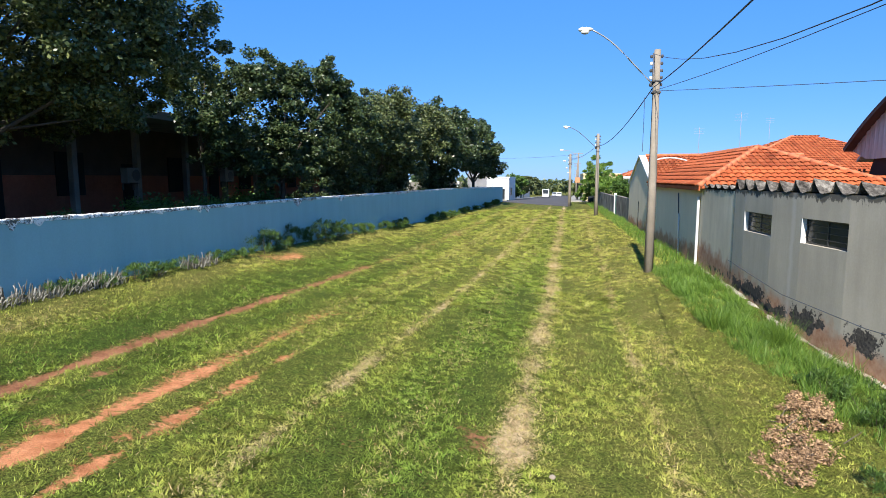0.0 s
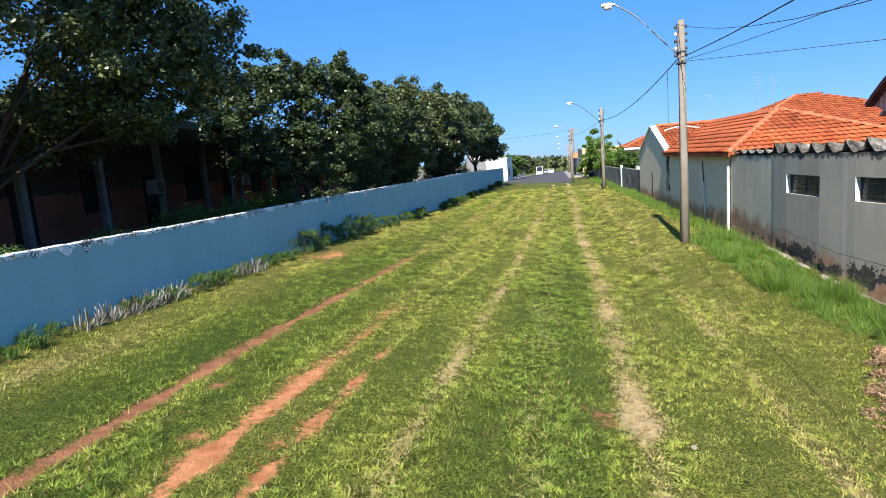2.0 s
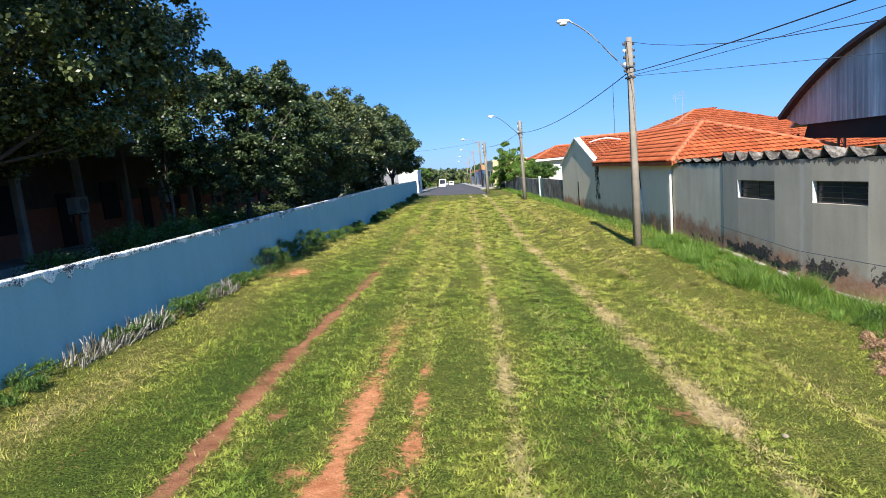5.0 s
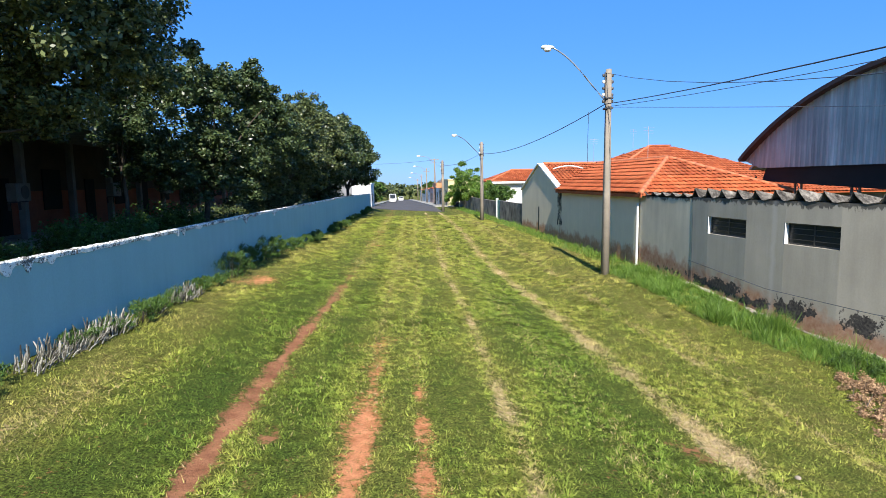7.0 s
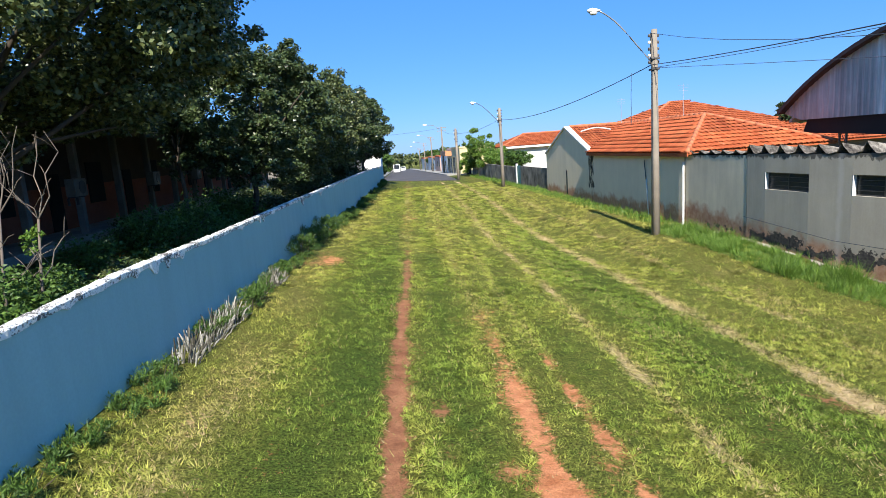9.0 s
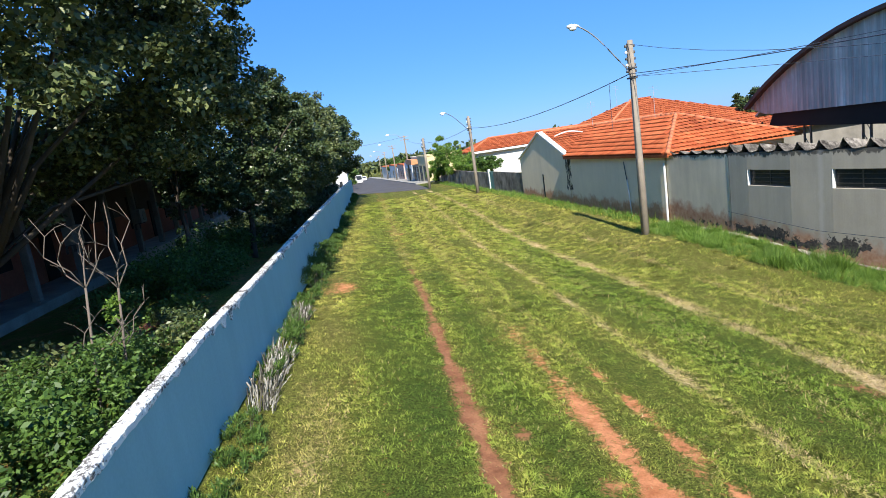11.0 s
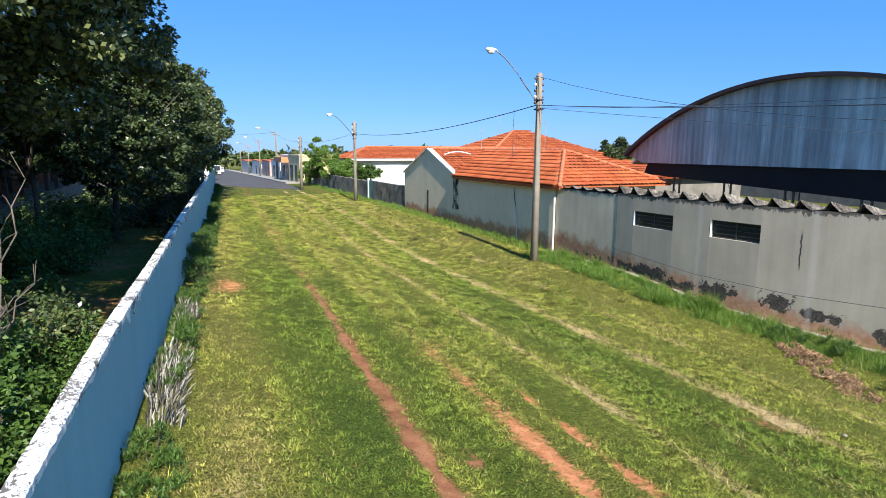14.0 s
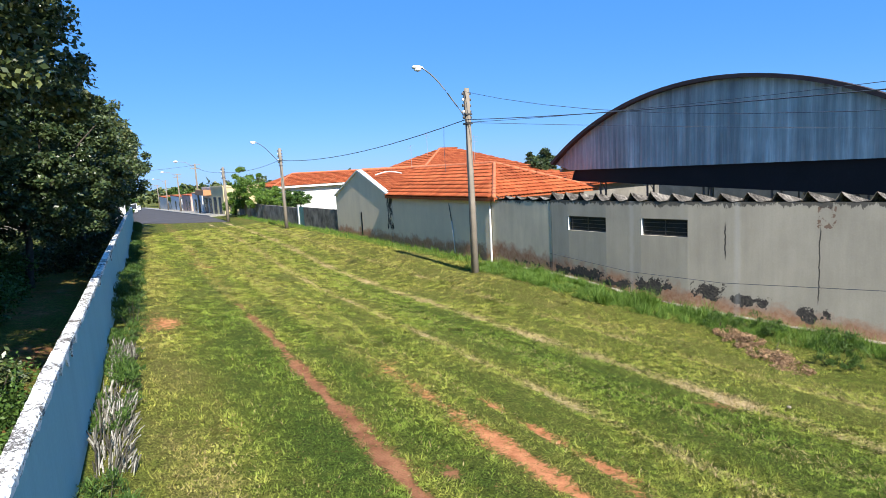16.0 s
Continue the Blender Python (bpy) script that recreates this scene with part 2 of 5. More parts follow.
def wall_paint(name, base, vary=0.12, rain=0.84):
    """Old painted render with rain streaks and blotches."""
    m = Mat(name, 0.9, 0.0, 0.15)
    b = m.ramp(m.noise(0.7, 6), [(0.3, tuple(v * (1 - vary) for v in base)), (0.7, base)])
    streak = m.ramp(m.noise(1.0, 5, 0.65, (1.0, 2.2, 0.22)), [(0.3, rain), (0.62, 1.0)])
    b = m.mix(1.0, b, streak, "MULTIPLY")
    b = m.mix(1.0, b, m.ramp(m.noise(26, 3), [(0.3, 0.93), (0.7, 1.0)]), "MULTIPLY")
    m.color(b)
    m.bump(m.noise(22, 5), 0.18, 0.01)
    return m


def east_wall_material(name, paint):
    m = wall_paint(name, paint, 0.18)
    b = m.b.inputs["Base Color"].links[0].from_socket
    z, y = m.axis("z"), m.axis("y")
    foot = m.math("SUBTRACT", z, m.math("MULTIPLY_ADD", y, 0.09, -1.27))
    rag = m.math("MULTIPLY", m.math("SUBTRACT", m.noise(2.2, 6, 0.65), 0.5), 1.0)
    dirt = m.ramp(m.math("ADD", foot, rag), [(0.34, 1.0), (0.66, 0.0)])
    b = m.mix(dirt, b, m.ramp(m.noise(7, 4), [(0.3, (0.34, 0.17, 0.10)), (0.7, (0.50, 0.31, 0.20))]))
    # peeled, blackened patches low on the wall
    where = None
    for y0, y1, z0, z1 in ((12.6, 13.8, 0.12, 0.52), (15.0, 17.3, 0.28, 0.56), (13.9, 15.0, 0.12, 0.34), (11.0, 11.8, 0.18, 0.56), (9.9, 10.75, 0.1, 0.36), (8.5, 9.2, -0.1, 0.16), (17.6, 20.0, 0.42, 0.5)):
        spot = m.math("MULTIPLY", m.band(y, y0, y1, 0.28), m.band(z, z0, z1, 0.15))
        where = spot if where is None else m.math("MAXIMUM", where, spot)
    edge = m.math("MULTIPLY", m.math("SUBTRACT", m.noise(3.4, 8, 0.72), 0.5), 4.2)
    peel = m.ramp(m.math("MULTIPLY_ADD", where, 1.3, edge), [(0.55, 0.0), (0.62, 1.0)])
    peel = m.math("MULTIPLY", peel, m.ramp(where, [(0.05, 0.0), (0.15, 1.0)]))
    b = m.mix(peel, b, m.ramp(m.noise(18, 4), [(0.35, (0.035, 0.032, 0.03)), (0.7, (0.12, 0.105, 0.09))]))
    wob = m.math("MULTIPLY", m.math("SUBTRACT", m.noise(3.0, 5, 0.7, (0, 0.2, 1)), 0.5), 0.16)
    for cy, lo, hi, half in ((10.93, 1.4, 2.34, 0.02), (8.65, 0.4, 2.3, 0.014), (17.485, 0.2, 2.9, 0.008)):
        line = m.band(m.math("ADD", y, wob if cy < 17 else 0.0), cy - half, cy + half, 0.006)
        b = m.mix(m.math("MULTIPLY", line, m.band(z, lo, hi, 0.1)), b, (0.06, 0.055, 0.05))
    chip = m.math("MULTIPLY", m.band(y, 8.25, 8.8, 0.1), m.band(z, 2.25, 2.95, 0.1))
    b = m.mix(m.ramp(m.math("MULTIPLY", chip, m.noise(3.2, 5, 0.7)), [(0.44, 0.0), (0.47, 1.0)]), b, (0.22, 0.15, 0.11))
    # mould that runs down from the top
    top = m.ramp(m.math("ADD", m.math("MULTIPLY", m.math("SUBTRACT", z, 2.78), 1.6), m.noise(4.5, 6, 0.7, (1, 1.6, 0.6))), [(0.63, 0.0), (0.69, 0.9)])
    b = m.mix(top, b, (0.085, 0.078, 0.068))
    for cy in (13.87, 10.6):
        b = m.mix(m.math("MULTIPLY", m.band(m.math("ADD", y, wob), cy - 0.07, cy + 0.07, 0.05), 0.2), b, (0.72, 0.70, 0.66))
    m.color(b)
    return m.m


def fibre_material():
    m = Mat("mouldy_fibre_cement", 0.95, 0.0, 0.1)
    spots = m.math("ADD", m.math("MULTIPLY", m.noise(9, 7, 0.75), 0.6), m.math("MULTIPLY", m.noise(1.7, 4, 0.6), 0.4))
    m.color(m.ramp(spots, [(0.4, (0.028, 0.025, 0.022)), (0.5, (0.11, 0.098, 0.085)), (0.62, (0.30, 0.27, 0.23))]))
    m.bump(m.noise(24, 6, 0.7), 0.5, 0.02)
    return m.m


def footing_material():
    m = Mat("dirty_broken_concrete", 0.95, 0.0, 0.1)
    c = m.ramp(m.noise(6, 6, 0.7), [(0.35, (0.20, 0.16, 0.12)), (0.6, (0.52, 0.47, 0.40))])
    m.color(m.mix(m.ramp(m.noise(1.5, 6, 0.7), [(0.42, 0.0), (0.62, 0.6)]), c, (0.30, 0.20, 0.13)))
    m.bump(m.noise(18, 6, 0.7), 0.7, 0.03)
    return m.m


def stalk_material():
    m = Mat("bleached_dead_stalk", 0.85, 0.0, 0.15)
    c = m.ramp(m.rnd(), [(0.0, (0.03, 0.03, 0.025)), (0.4, (0.15, 0.14, 0.11)), (1.0, (0.48, 0.46, 0.40))])
    m.color(m.mix(m.ramp(m.noise(30, 4), [(0.5, 0.0), (0.62, 0.8)]), c, (0.08, 0.07, 0.055)))
    return m.m


def house_material():
    m = wall_paint("pale_grey_house_paint", (0.90, 0.755, 0.54), 0.1, 0.94)
    b = m.b.inputs["Base Color"].links[0].from_socket
    z, y = m.axis("z"), m.axis("y")
    rag = m.math("MULTIPLY", m.math("SUBTRACT", m.noise(1.8, 6, 0.65), 0.5), 1.3)
    dirt = m.ramp(m.math("ADD", z, rag), [(0.66, 1.0), (1.15, 0.0)])
    b = m.mix(dirt, b, m.ramp(m.noise(6, 4), [(0.3, (0.46, 0.21, 0.11)), (0.7, (0.64, 0.36, 0.21))]))
    # black streaks where the gable meets the eave
    run = m.math("MULTIPLY", m.band(y, 30.4, 31.7, 0.4), m.band(z, 0.9, 3.3, 0.3))
    b = m.mix(m.ramp(m.math("MULTIPLY", run, m.noise(2.2, 5, 0.7, (1, 2.0, 0.5))), [(0.46, 0.0), (0.52, 1.0)]), b, (0.07, 0.06, 0.05))
    m.color(b)
    return m.m


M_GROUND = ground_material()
M_GREY = east_wall_material("grey_wall_paint", (0.51, 0.455, 0.36))
# the same wall paint, lightened to make up for weaker sun on the panel
M_PANEL = east_wall_material("grey_wall_paint_lightened", (0.80, 0.70, 0.52))
M_HOUSE = house_material()
M_CONCRETE = plain("weathered_concrete", (0.36, 0.34, 0.30), 0.9, 0, 0.35, 4, 0.3)
M_FIBRE = fibre_material()
M_WHITE = plain("white_paint", (0.78, 0.77, 0.73), 0.7, 0, 0.12, 3, 0.1)
# near-black that puts deep shade into the colour: slot, shed beam, veranda openings
M_DARK = plain("unlit_black", (0.02, 0.02, 0.02), 0.9, 0, 0.2, 3, 0.0)
M_IRON = plain("painted_iron", (0.11, 0.105, 0.1), 0.55, 0.4, 0.3, 8, 0.1)
M_WOODPOLE = plain("weathered_pole_wood", (0.30, 0.255, 0.20), 0.9, 0, 0.3, 5, 0.35)
# darker copy of the concrete, with shade put into its colour to tone parts down
M_DIMCONCRETE = plain("dimmed_concrete", (0.24, 0.22, 0.19), 0.95, 0, 0.3, 4, 0.2)
M_TWIG = plain("grey_brown_twig", (0.17, 0.14, 0.11), 0.9, 0, 0.3, 8, 0.2)
M_BARK = plain("bark", (0.085, 0.068, 0.052), 0.95, 0, 0.4, 6, 0.5)
M_CABLE = plain("black_cable", (0.07, 0.08, 0.10), 0.6, 0, 0.1, 3, 0)
M_ASPHALT = plain("asphalt", (0.095, 0.088, 0.088), 0.9, 0, 0.25, 2, 0.3)
M_GLASSDARK = plain("dusty_window_glass", (0.03, 0.035, 0.04), 0.25, 0, 0.2, 3, 0.02)
M_BRICKRED = plain("dark_red_render", (0.36, 0.115, 0.07), 0.9, 0, 0.25, 2, 0.15)
M_METALGREY = plain("galvanised_steel", (0.42, 0.43, 0.44), 0.5, 0.6, 0.2, 5, 0.05)
M_TEAL = plain("teal_gate_paint", (0.17, 0.38, 0.34), 0.6, 0, 0.2, 4, 0.05)


def blue_material():
    m = wall_paint("blue_wall_paint", (0.37, 0.57, 0.58), 0.07, 0.93)
    m.b.inputs["Specular IOR Level"].default_value = 0.05
    return m.m


def coping_material():
    m = Mat("flaking_white_limewash", 0.85, 0.0, 0.2)
    spots = m.math("ADD", m.math("MULTIPLY", m.noise(26, 7, 0.78, (1, 0.8, 1)), 0.65), m.math("MULTIPLY", m.noise(2.3, 4), 0.35))
    flakes = m.ramp(spots, [(0.47, (0.13, 0.12, 0.11)), (0.50, (0.88, 0.87, 0.84))])
    m.color(flakes)
    m.bump(m.noise(11, 6, 0.7), 0.6, 0.03)
    return m.m


def tile_material():
    m = Mat("clay_roof_tile", 0.85, 0.0, 0.2)
    base = m.ramp(m.rnd(False), [(0.0, (0.37, 0.082, 0.03)), (0.5, (0.46, 0.112, 0.04)), (1.0, (0.52, 0.145, 0.055))])
    stain = m.ramp(m.noise(1.3, 6, 0.7), [(0.3, 0.62), (0.6, 1.0)])
    m.color(m.mix(1.0, base, stain, "MULTIPLY"))
    m.bump(m.noise(20, 4), 0.2, 0.01)
    return m.m


def ridge_material():
    m = Mat("pale_ridge_tile", 0.85, 0.0, 0.2)
    m.color(m.ramp(m.noise(1.6, 5, 0.7), [(0.3, (0.44, 0.135, 0.06)), (0.7, (0.55, 0.20, 0.10))]))
    m.bump(m.noise(20, 4), 0.2, 0.01)
    return m.m


def tile_piece_material():
    m = Mat("clay_roof_tile_piece", 0.85, 0.0, 0.2)
    base = m.ramp(m.rnd(), [(0.0, (0.37, 0.082, 0.03)), (0.5, (0.46, 0.112, 0.04)), (1.0, (0.53, 0.15, 0.058))])
    m.color(m.mix(1.0, base, m.ramp(m.noise(1.3, 6, 0.7), [(0.3, 0.6), (0.6, 1.0)]), "MULTIPLY"))
    m.bump(m.noise(20, 4), 0.2, 0.01)
    return m.m


def sheet_material():
    m = Mat("weathered_metal_sheet", 0.55, 0.15, 0.35)
    base = m.ramp(m.noise(0.6, 5), [(0.3, (0.33, 0.39, 0.37)), (0.7, (0.51, 0.59, 0.55))])
    streak = m.ramp(m.noise(1.2, 6, 0.7, (0.6, 2.2, 0.12)), [(0.35, 0.62), (0.55, 1.0), (0.7, 1.55)])
    m.color(m.mix(1.0, base, streak, "MULTIPLY"))
    return m.m


M_BLUE, M_COPING, M_TILE, M_SHEET = blue_material(), coping_material(), tile_material(), sheet_material()
M_FOOTING, M_STALK = footing_material(), stalk_material()
M_RIDGE, M_TILEPIECE = ridge_material(), tile_piece_material()
M_GRASS = turf()
M_TALLGRASS = foliage("long_green_grass", (0.06, 0.14, 0.015), (0.24, 0.37, 0.06), 0.5, 0.25)
M_LEAF = foliage("dark_glossy_leaves", (0.018, 0.04, 0.012), (0.125, 0.165, 0.062), 0.34, 0.1)
M_LEAF2 = foliage("fine_green_leaves", (0.022, 0.046, 0.014), (0.225, 0.255, 0.095), 0.36, 0.14)
M_WEED = foliage("weed_leaves", (0.035, 0.08, 0.015), (0.14, 0.24, 0.045), 0.5, 0.2)
M_DRYLEAF = foliage("dry_brown_leaves", (0.13, 0.07, 0.035), (0.74, 0.48, 0.27), 0.8, 0.1)
M_DIMGRASS = foliage("straw_clippings", (0.38, 0.28, 0.12), (0.66, 0.51, 0.27), 0.8, 0.1)

# ---- ground ----


def lane_green(x, y):
    """How green the grass is, lane by lane between the wheel tracks."""
    u = x - 0.062 * (np.clip(y, 0, 75) - 6.5)
    near = np.interp(u, [-8.6, -7.7, -7.0, -6.4, -5.6, -5.0, -4.4, -3.9, -3.2, -2.5, -1.9, -1.3, -0.6, 0.2, 0.8, 1.6, 2.4, 3.4, 4.5, 6.0],
                     [0.42, 0.30, 0.42, 0.72, 0.80, 0.50, 0.74, 0.46, 0.44, 0.56, 0.46, 0.50, 0.72, 0.76, 0.58, 0.38, 0.46, 0.32, 0.38, 0.5])
    return near + (0.34 + 0.6 * (near - 0.45) - near) * smooth(12, 28, y)


def build_ground():
    xs = np.unique(np.r_[np.linspace(-700, -40, 12), np.linspace(-40, -10, 31), np.arange(-10, -6, 0.25), np.arange(-6, 4.6, 0.09), np.arange(4.6, 8.01, 0.25), np.linspace(8, 40, 17), np.linspace(40, 700, 12)])
    ys = np.unique(np.r_[np.linspace(-300, -20, 8), np.linspace(-20, 2, 12), np.arange(2, 45, 0.3), np.linspace(45, 90, 46), np.linspace(90, 1200, 24)])
    gx, gy = np.meshgrid(xs, ys)
    z = height(gx, gy)
    z += 0.018 * np.sin(gx * 2.1 + 0.7 * np.sin(gy)) * np.sin(gy * 0.9) * (np.abs(gx) < 12) * (gy < 60)
    for x0, half, _ in TRACKS:
        z -= 0.035 * np.exp(-((gx - track_x(x0, gy)) / (half * 1.3)) ** 2) * (gy > 0) * (gy < 60)
    z += 0.25 * smooth(0.2, 1.2, wall_x(gy) - 0.25 - gx) * (gy < 71)
    v = np.stack([gx, gy, z], -1).reshape(-1, 3)
    nx, ny = len(xs), len(ys)
    i = (np.arange(ny - 1)[:, None] * nx + np.arange(nx - 1)).ravel()
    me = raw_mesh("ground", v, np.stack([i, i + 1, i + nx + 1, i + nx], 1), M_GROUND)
    soil, straw = bare_ground(v[:, 0], v[:, 1])
    col = me.attributes.new("bare", "FLOAT_COLOR", "POINT")
    col.data.foreach_set("color", np.stack([soil, straw, lane_green(v[:, 0], v[:, 1]), 0 * soil + 1], 1).astype(np.float32).ravel())
    me.shade_smooth()
    return tagged(new("ground", me), "grassy verge of red earth with wheel tracks", "ground", kind="structure")


def bare_ground(x, y):
    """How bare the earth is, and how much straw lies on it, from 0 to 1."""
    soil, straw = np.zeros_like(x), np.zeros_like(x)
    for n, (x0, half, much) in enumerate(TRACKS):
        wide = half * (1.05 + 0.4 * np.sin(y * 2.6 + 3 * n) * np.sin(y * 1.1 + n) + 0.25 * np.sin(y * 5.3 + n))
        d = np.exp(-((x - track_x(x0, y)) / wide) ** 2)
        fade = (1 - 0.6 * smooth(11, 24, y)) * (y > -5)
        wob = 0.5 + 0.5 * np.sin(y * 1.7 + n * 2.1) * np.sin(y * 0.57 + n)
        if n < 3:
            stretch = {0: smooth(-3, 3, y), 1: smooth(-3, 3, y) * (1 - 0.45 * smooth(6.6, 9.0, y)) * (1 - 0.5 * smooth(9.5, 12, y)) * (0.82 + 0.18 * np.sin(y * 2.9)), 2: (1 - smooth(8.3, 9.6, y)) * (0.35 + 0.65 * np.sin(y * 2.3 + 0.4) ** 2)}[n]
            soil = np.maximum(soil, much * d * stretch * fade * (0.75 + 0.25 * wob))
        straw = np.maximum(straw, 1.05 * much * d * (0.32 + 0.68 * wob) * (n > 2) + 0.25 * d * (n in (0, 1, 2)))
    spots = [(-6.87, 17.3, 0.6, 1.2, 0.6), (0.62, 6.7, 0.3, 0.34, 0.62), (-0.35, 6.9, 0.34, 0.3, 0.4), (-4.66, 6.75, 0.11, 0.17, 0.85), (-4.35, 6.1, 0.12, 0.14, 0.75), (-4.7, 5.75, 0.13, 0.16, 0.8), (-4.1, 5.3, 0.16, 0.2, 0.6), (-3.1, 5.2, 0.2, 0.3, 0.5)]
    for cx, cy, rx, ry, much in spots:
        soil = np.maximum(soil, much * np.exp(-((x - cx) / rx) ** 2 - ((y - cy) / ry) ** 2))
    straw = np.maximum(straw, 0.3 * np.exp(-((x - 3.75) / 0.3) ** 2))
    straw = np.maximum(straw, 0.42 * np.exp(-((x - wall_x(y) - 1.3) / 0.55) ** 2) * smooth(2, 4, y) * (1 - smooth(8, 11, y)))
    far = smooth(12, 26, y) * (1 - smooth(66, 72, y))
    for x0 in (-5.2, -1.62, 1.08):
        straw = np.maximum(straw, 0.42 * far * (0.6 + 0.4 * np.sin(y * 0.8 + x0)) * np.exp(-((x - track_x(x0, y)) / 0.36) ** 2))
    soil = np.maximum(soil, 0.3 * far * np.exp(-((x - track_x(-5.2, y)) / 0.5) ** 2))
    garden = (x < wall_x(y) - 0.1) & (y < 72)
    soil = np.where(garden, 0.35, soil)
    return soil, straw


build_ground()

# ---- road beyond the verge ----


def strip(bm, x0, x1, y0, y1):
    """A pavement that follows the street's fall and turn."""
    prism(bm, [(x0 + VEER * (y0 - 75), y0), (x1 + VEER * (y0 - 75), y0), (x1 + VEER * (y1 - 75), y1), (x0 + VEER * (y1 - 75), y1)], "z", 0.2, 0.55)
    for v in bm.verts:
        v.co.z -= FALL * (v.co.y - 72)


def settle(ob, y):
    """Moves a thing built for a straight level street to where the street really runs."""
    d = max(0.0, y - 72)
    ob.location.x += VEER * d
    ob.location.z -= FALL * d
    ob.rotation_euler = (0, 0, -VEER if d > 6 else 0)
    return ob


def build_road():
    bm = bmesh.new()
    prism(bm, [(-4.4, 72.0), (-1.0, 66.0), (2.0, 62.5), (3.4, 60.5), (3.8, 72.0)], "z", 0.2, 0.43)
    far = bmesh.new()
    prism(far, [(-4.4, 72.0), (3.8, 72.0), (3.8 + 260 * VEER, 332.0), (-4.4 + 260 * VEER, 332.0)], "z", 0.2, 0.43)
    for v in far.verts:
        v.co.z -= FALL * (v.co.y - 72)
    join(bm, far)
    solid("road", bm, M_ASPHALT, "worn grey asphalt street beyond the grass", "road", "structure")
    bm = bmesh.new()
    strip(bm, 3.82, 6.2, 72.0, 330.0)
    solid("pavement", bm, M_CONCRETE, "concrete pavement along the street", "pavement", "structure")
    bm = bmesh.new()
    strip(bm, -6.4, -4.52, 82.0, 330.0)
    solid("pavement", bm, M_CONCRETE, "concrete pavement beneath street trees", "pavement", "structure")


build_road()

# ---- blue wall ----


def top_z(y):
    return float(np.interp(y, [-8, 2, 5, 8, 12, 20, 45, 71], [2.30, 2.34, 2.46, 2.54, 2.51, 2.54, 2.50, 2.22]))


def build_blue_wall():
    body = bmesh.new()
    ys = np.arange(-8, 71.6, 0.5)
    rows = []
    for y in ys:
        x = wall_x(y)
        rows.append([body.verts.new(p) for p in ((x, y, gz(x, y) - 0.35), (x, y, top_z(y) - 0.07), (x - 0.12, y, top_z(y) - 0.07), (x - 0.12, y, gz(x, y) - 0.35))])
    for a, b in zip(rows, rows[1:]):
        for k in range(4):
            body.faces.new((a[k], b[k], b[(k + 1) % 4], a[(k + 1) % 4]))
    body.faces.new(rows[0])
    body.faces.new(rows[-1][::-1])
    wall = solid("wall_west", body, M_BLUE, "long blue-painted garden wall with flaking white top", "wall", "structure")
    rng = random.Random(5)
    cop = bmesh.new()
    y, rows = -8.0, []
    while y < 71.55:
        x, z = wall_x(y), top_z(y)
        drip = max(0.0, noise.noise((y * 4.1, 8.4, 0)) - 0.12) * max(0.0, 0.4 + 1.2 * noise.noise((y * 0.6, 1.3, 5)))
        drop = 0.012 + 0.03 * noise.noise((y * 1.7, 3.1, 0)) + 0.42 * drip
        w = 0.012 + 0.012 * rng.random()
        z += 0.014 * noise.noise((y * 5.3, 0, 7)) + 0.012 * rng.random()
        rows.append([cop.verts.new(p) for p in ((x + w, y, z - 0.07 - drop), (x + w + 0.004, y, z - 0.018), (x + w - 0.014, y, z + 0.008 * rng.random()),
                                               (x - 0.125, y, z + 0.004 * rng.random()), (x - 0.14, y, z - 0.03), (x - 0.13, y, z - 0.12))])
        y += 0.05 if y < 20 else 0.35
    for a, b in zip(rows, rows[1:]):
        for k in range(5):
            cop.faces.new((a[k], b[k], b[k + 1], a[k + 1]))
        cop.faces.new((a[5], b[5], b[0], a[0]))
    part("coping", cop, M_COPING, wall, "flaking white limewash running down in drips")


build_blue_wall()

# ---- grey wall with windows and its sheet roof ----


def veer(y):
    """How far the near part of the grey wall swings away from its line."""
    u = np.clip(16.9 - np.asarray(y, float), 0, 20)
    return np.where(u < 6.5, 0.0172 * u * u, 0.0172 * 6.5 * (2 * u - 6.5))


def bend(bm):
    for v in bm.verts:
        v.co.x += float(veer(v.co.y))
    return bm


WX = 6.52
WINDOWS = [(14.87, 16.60, 1.92, 2.43), (11.99, 13.52, 1.92, 2.45)]


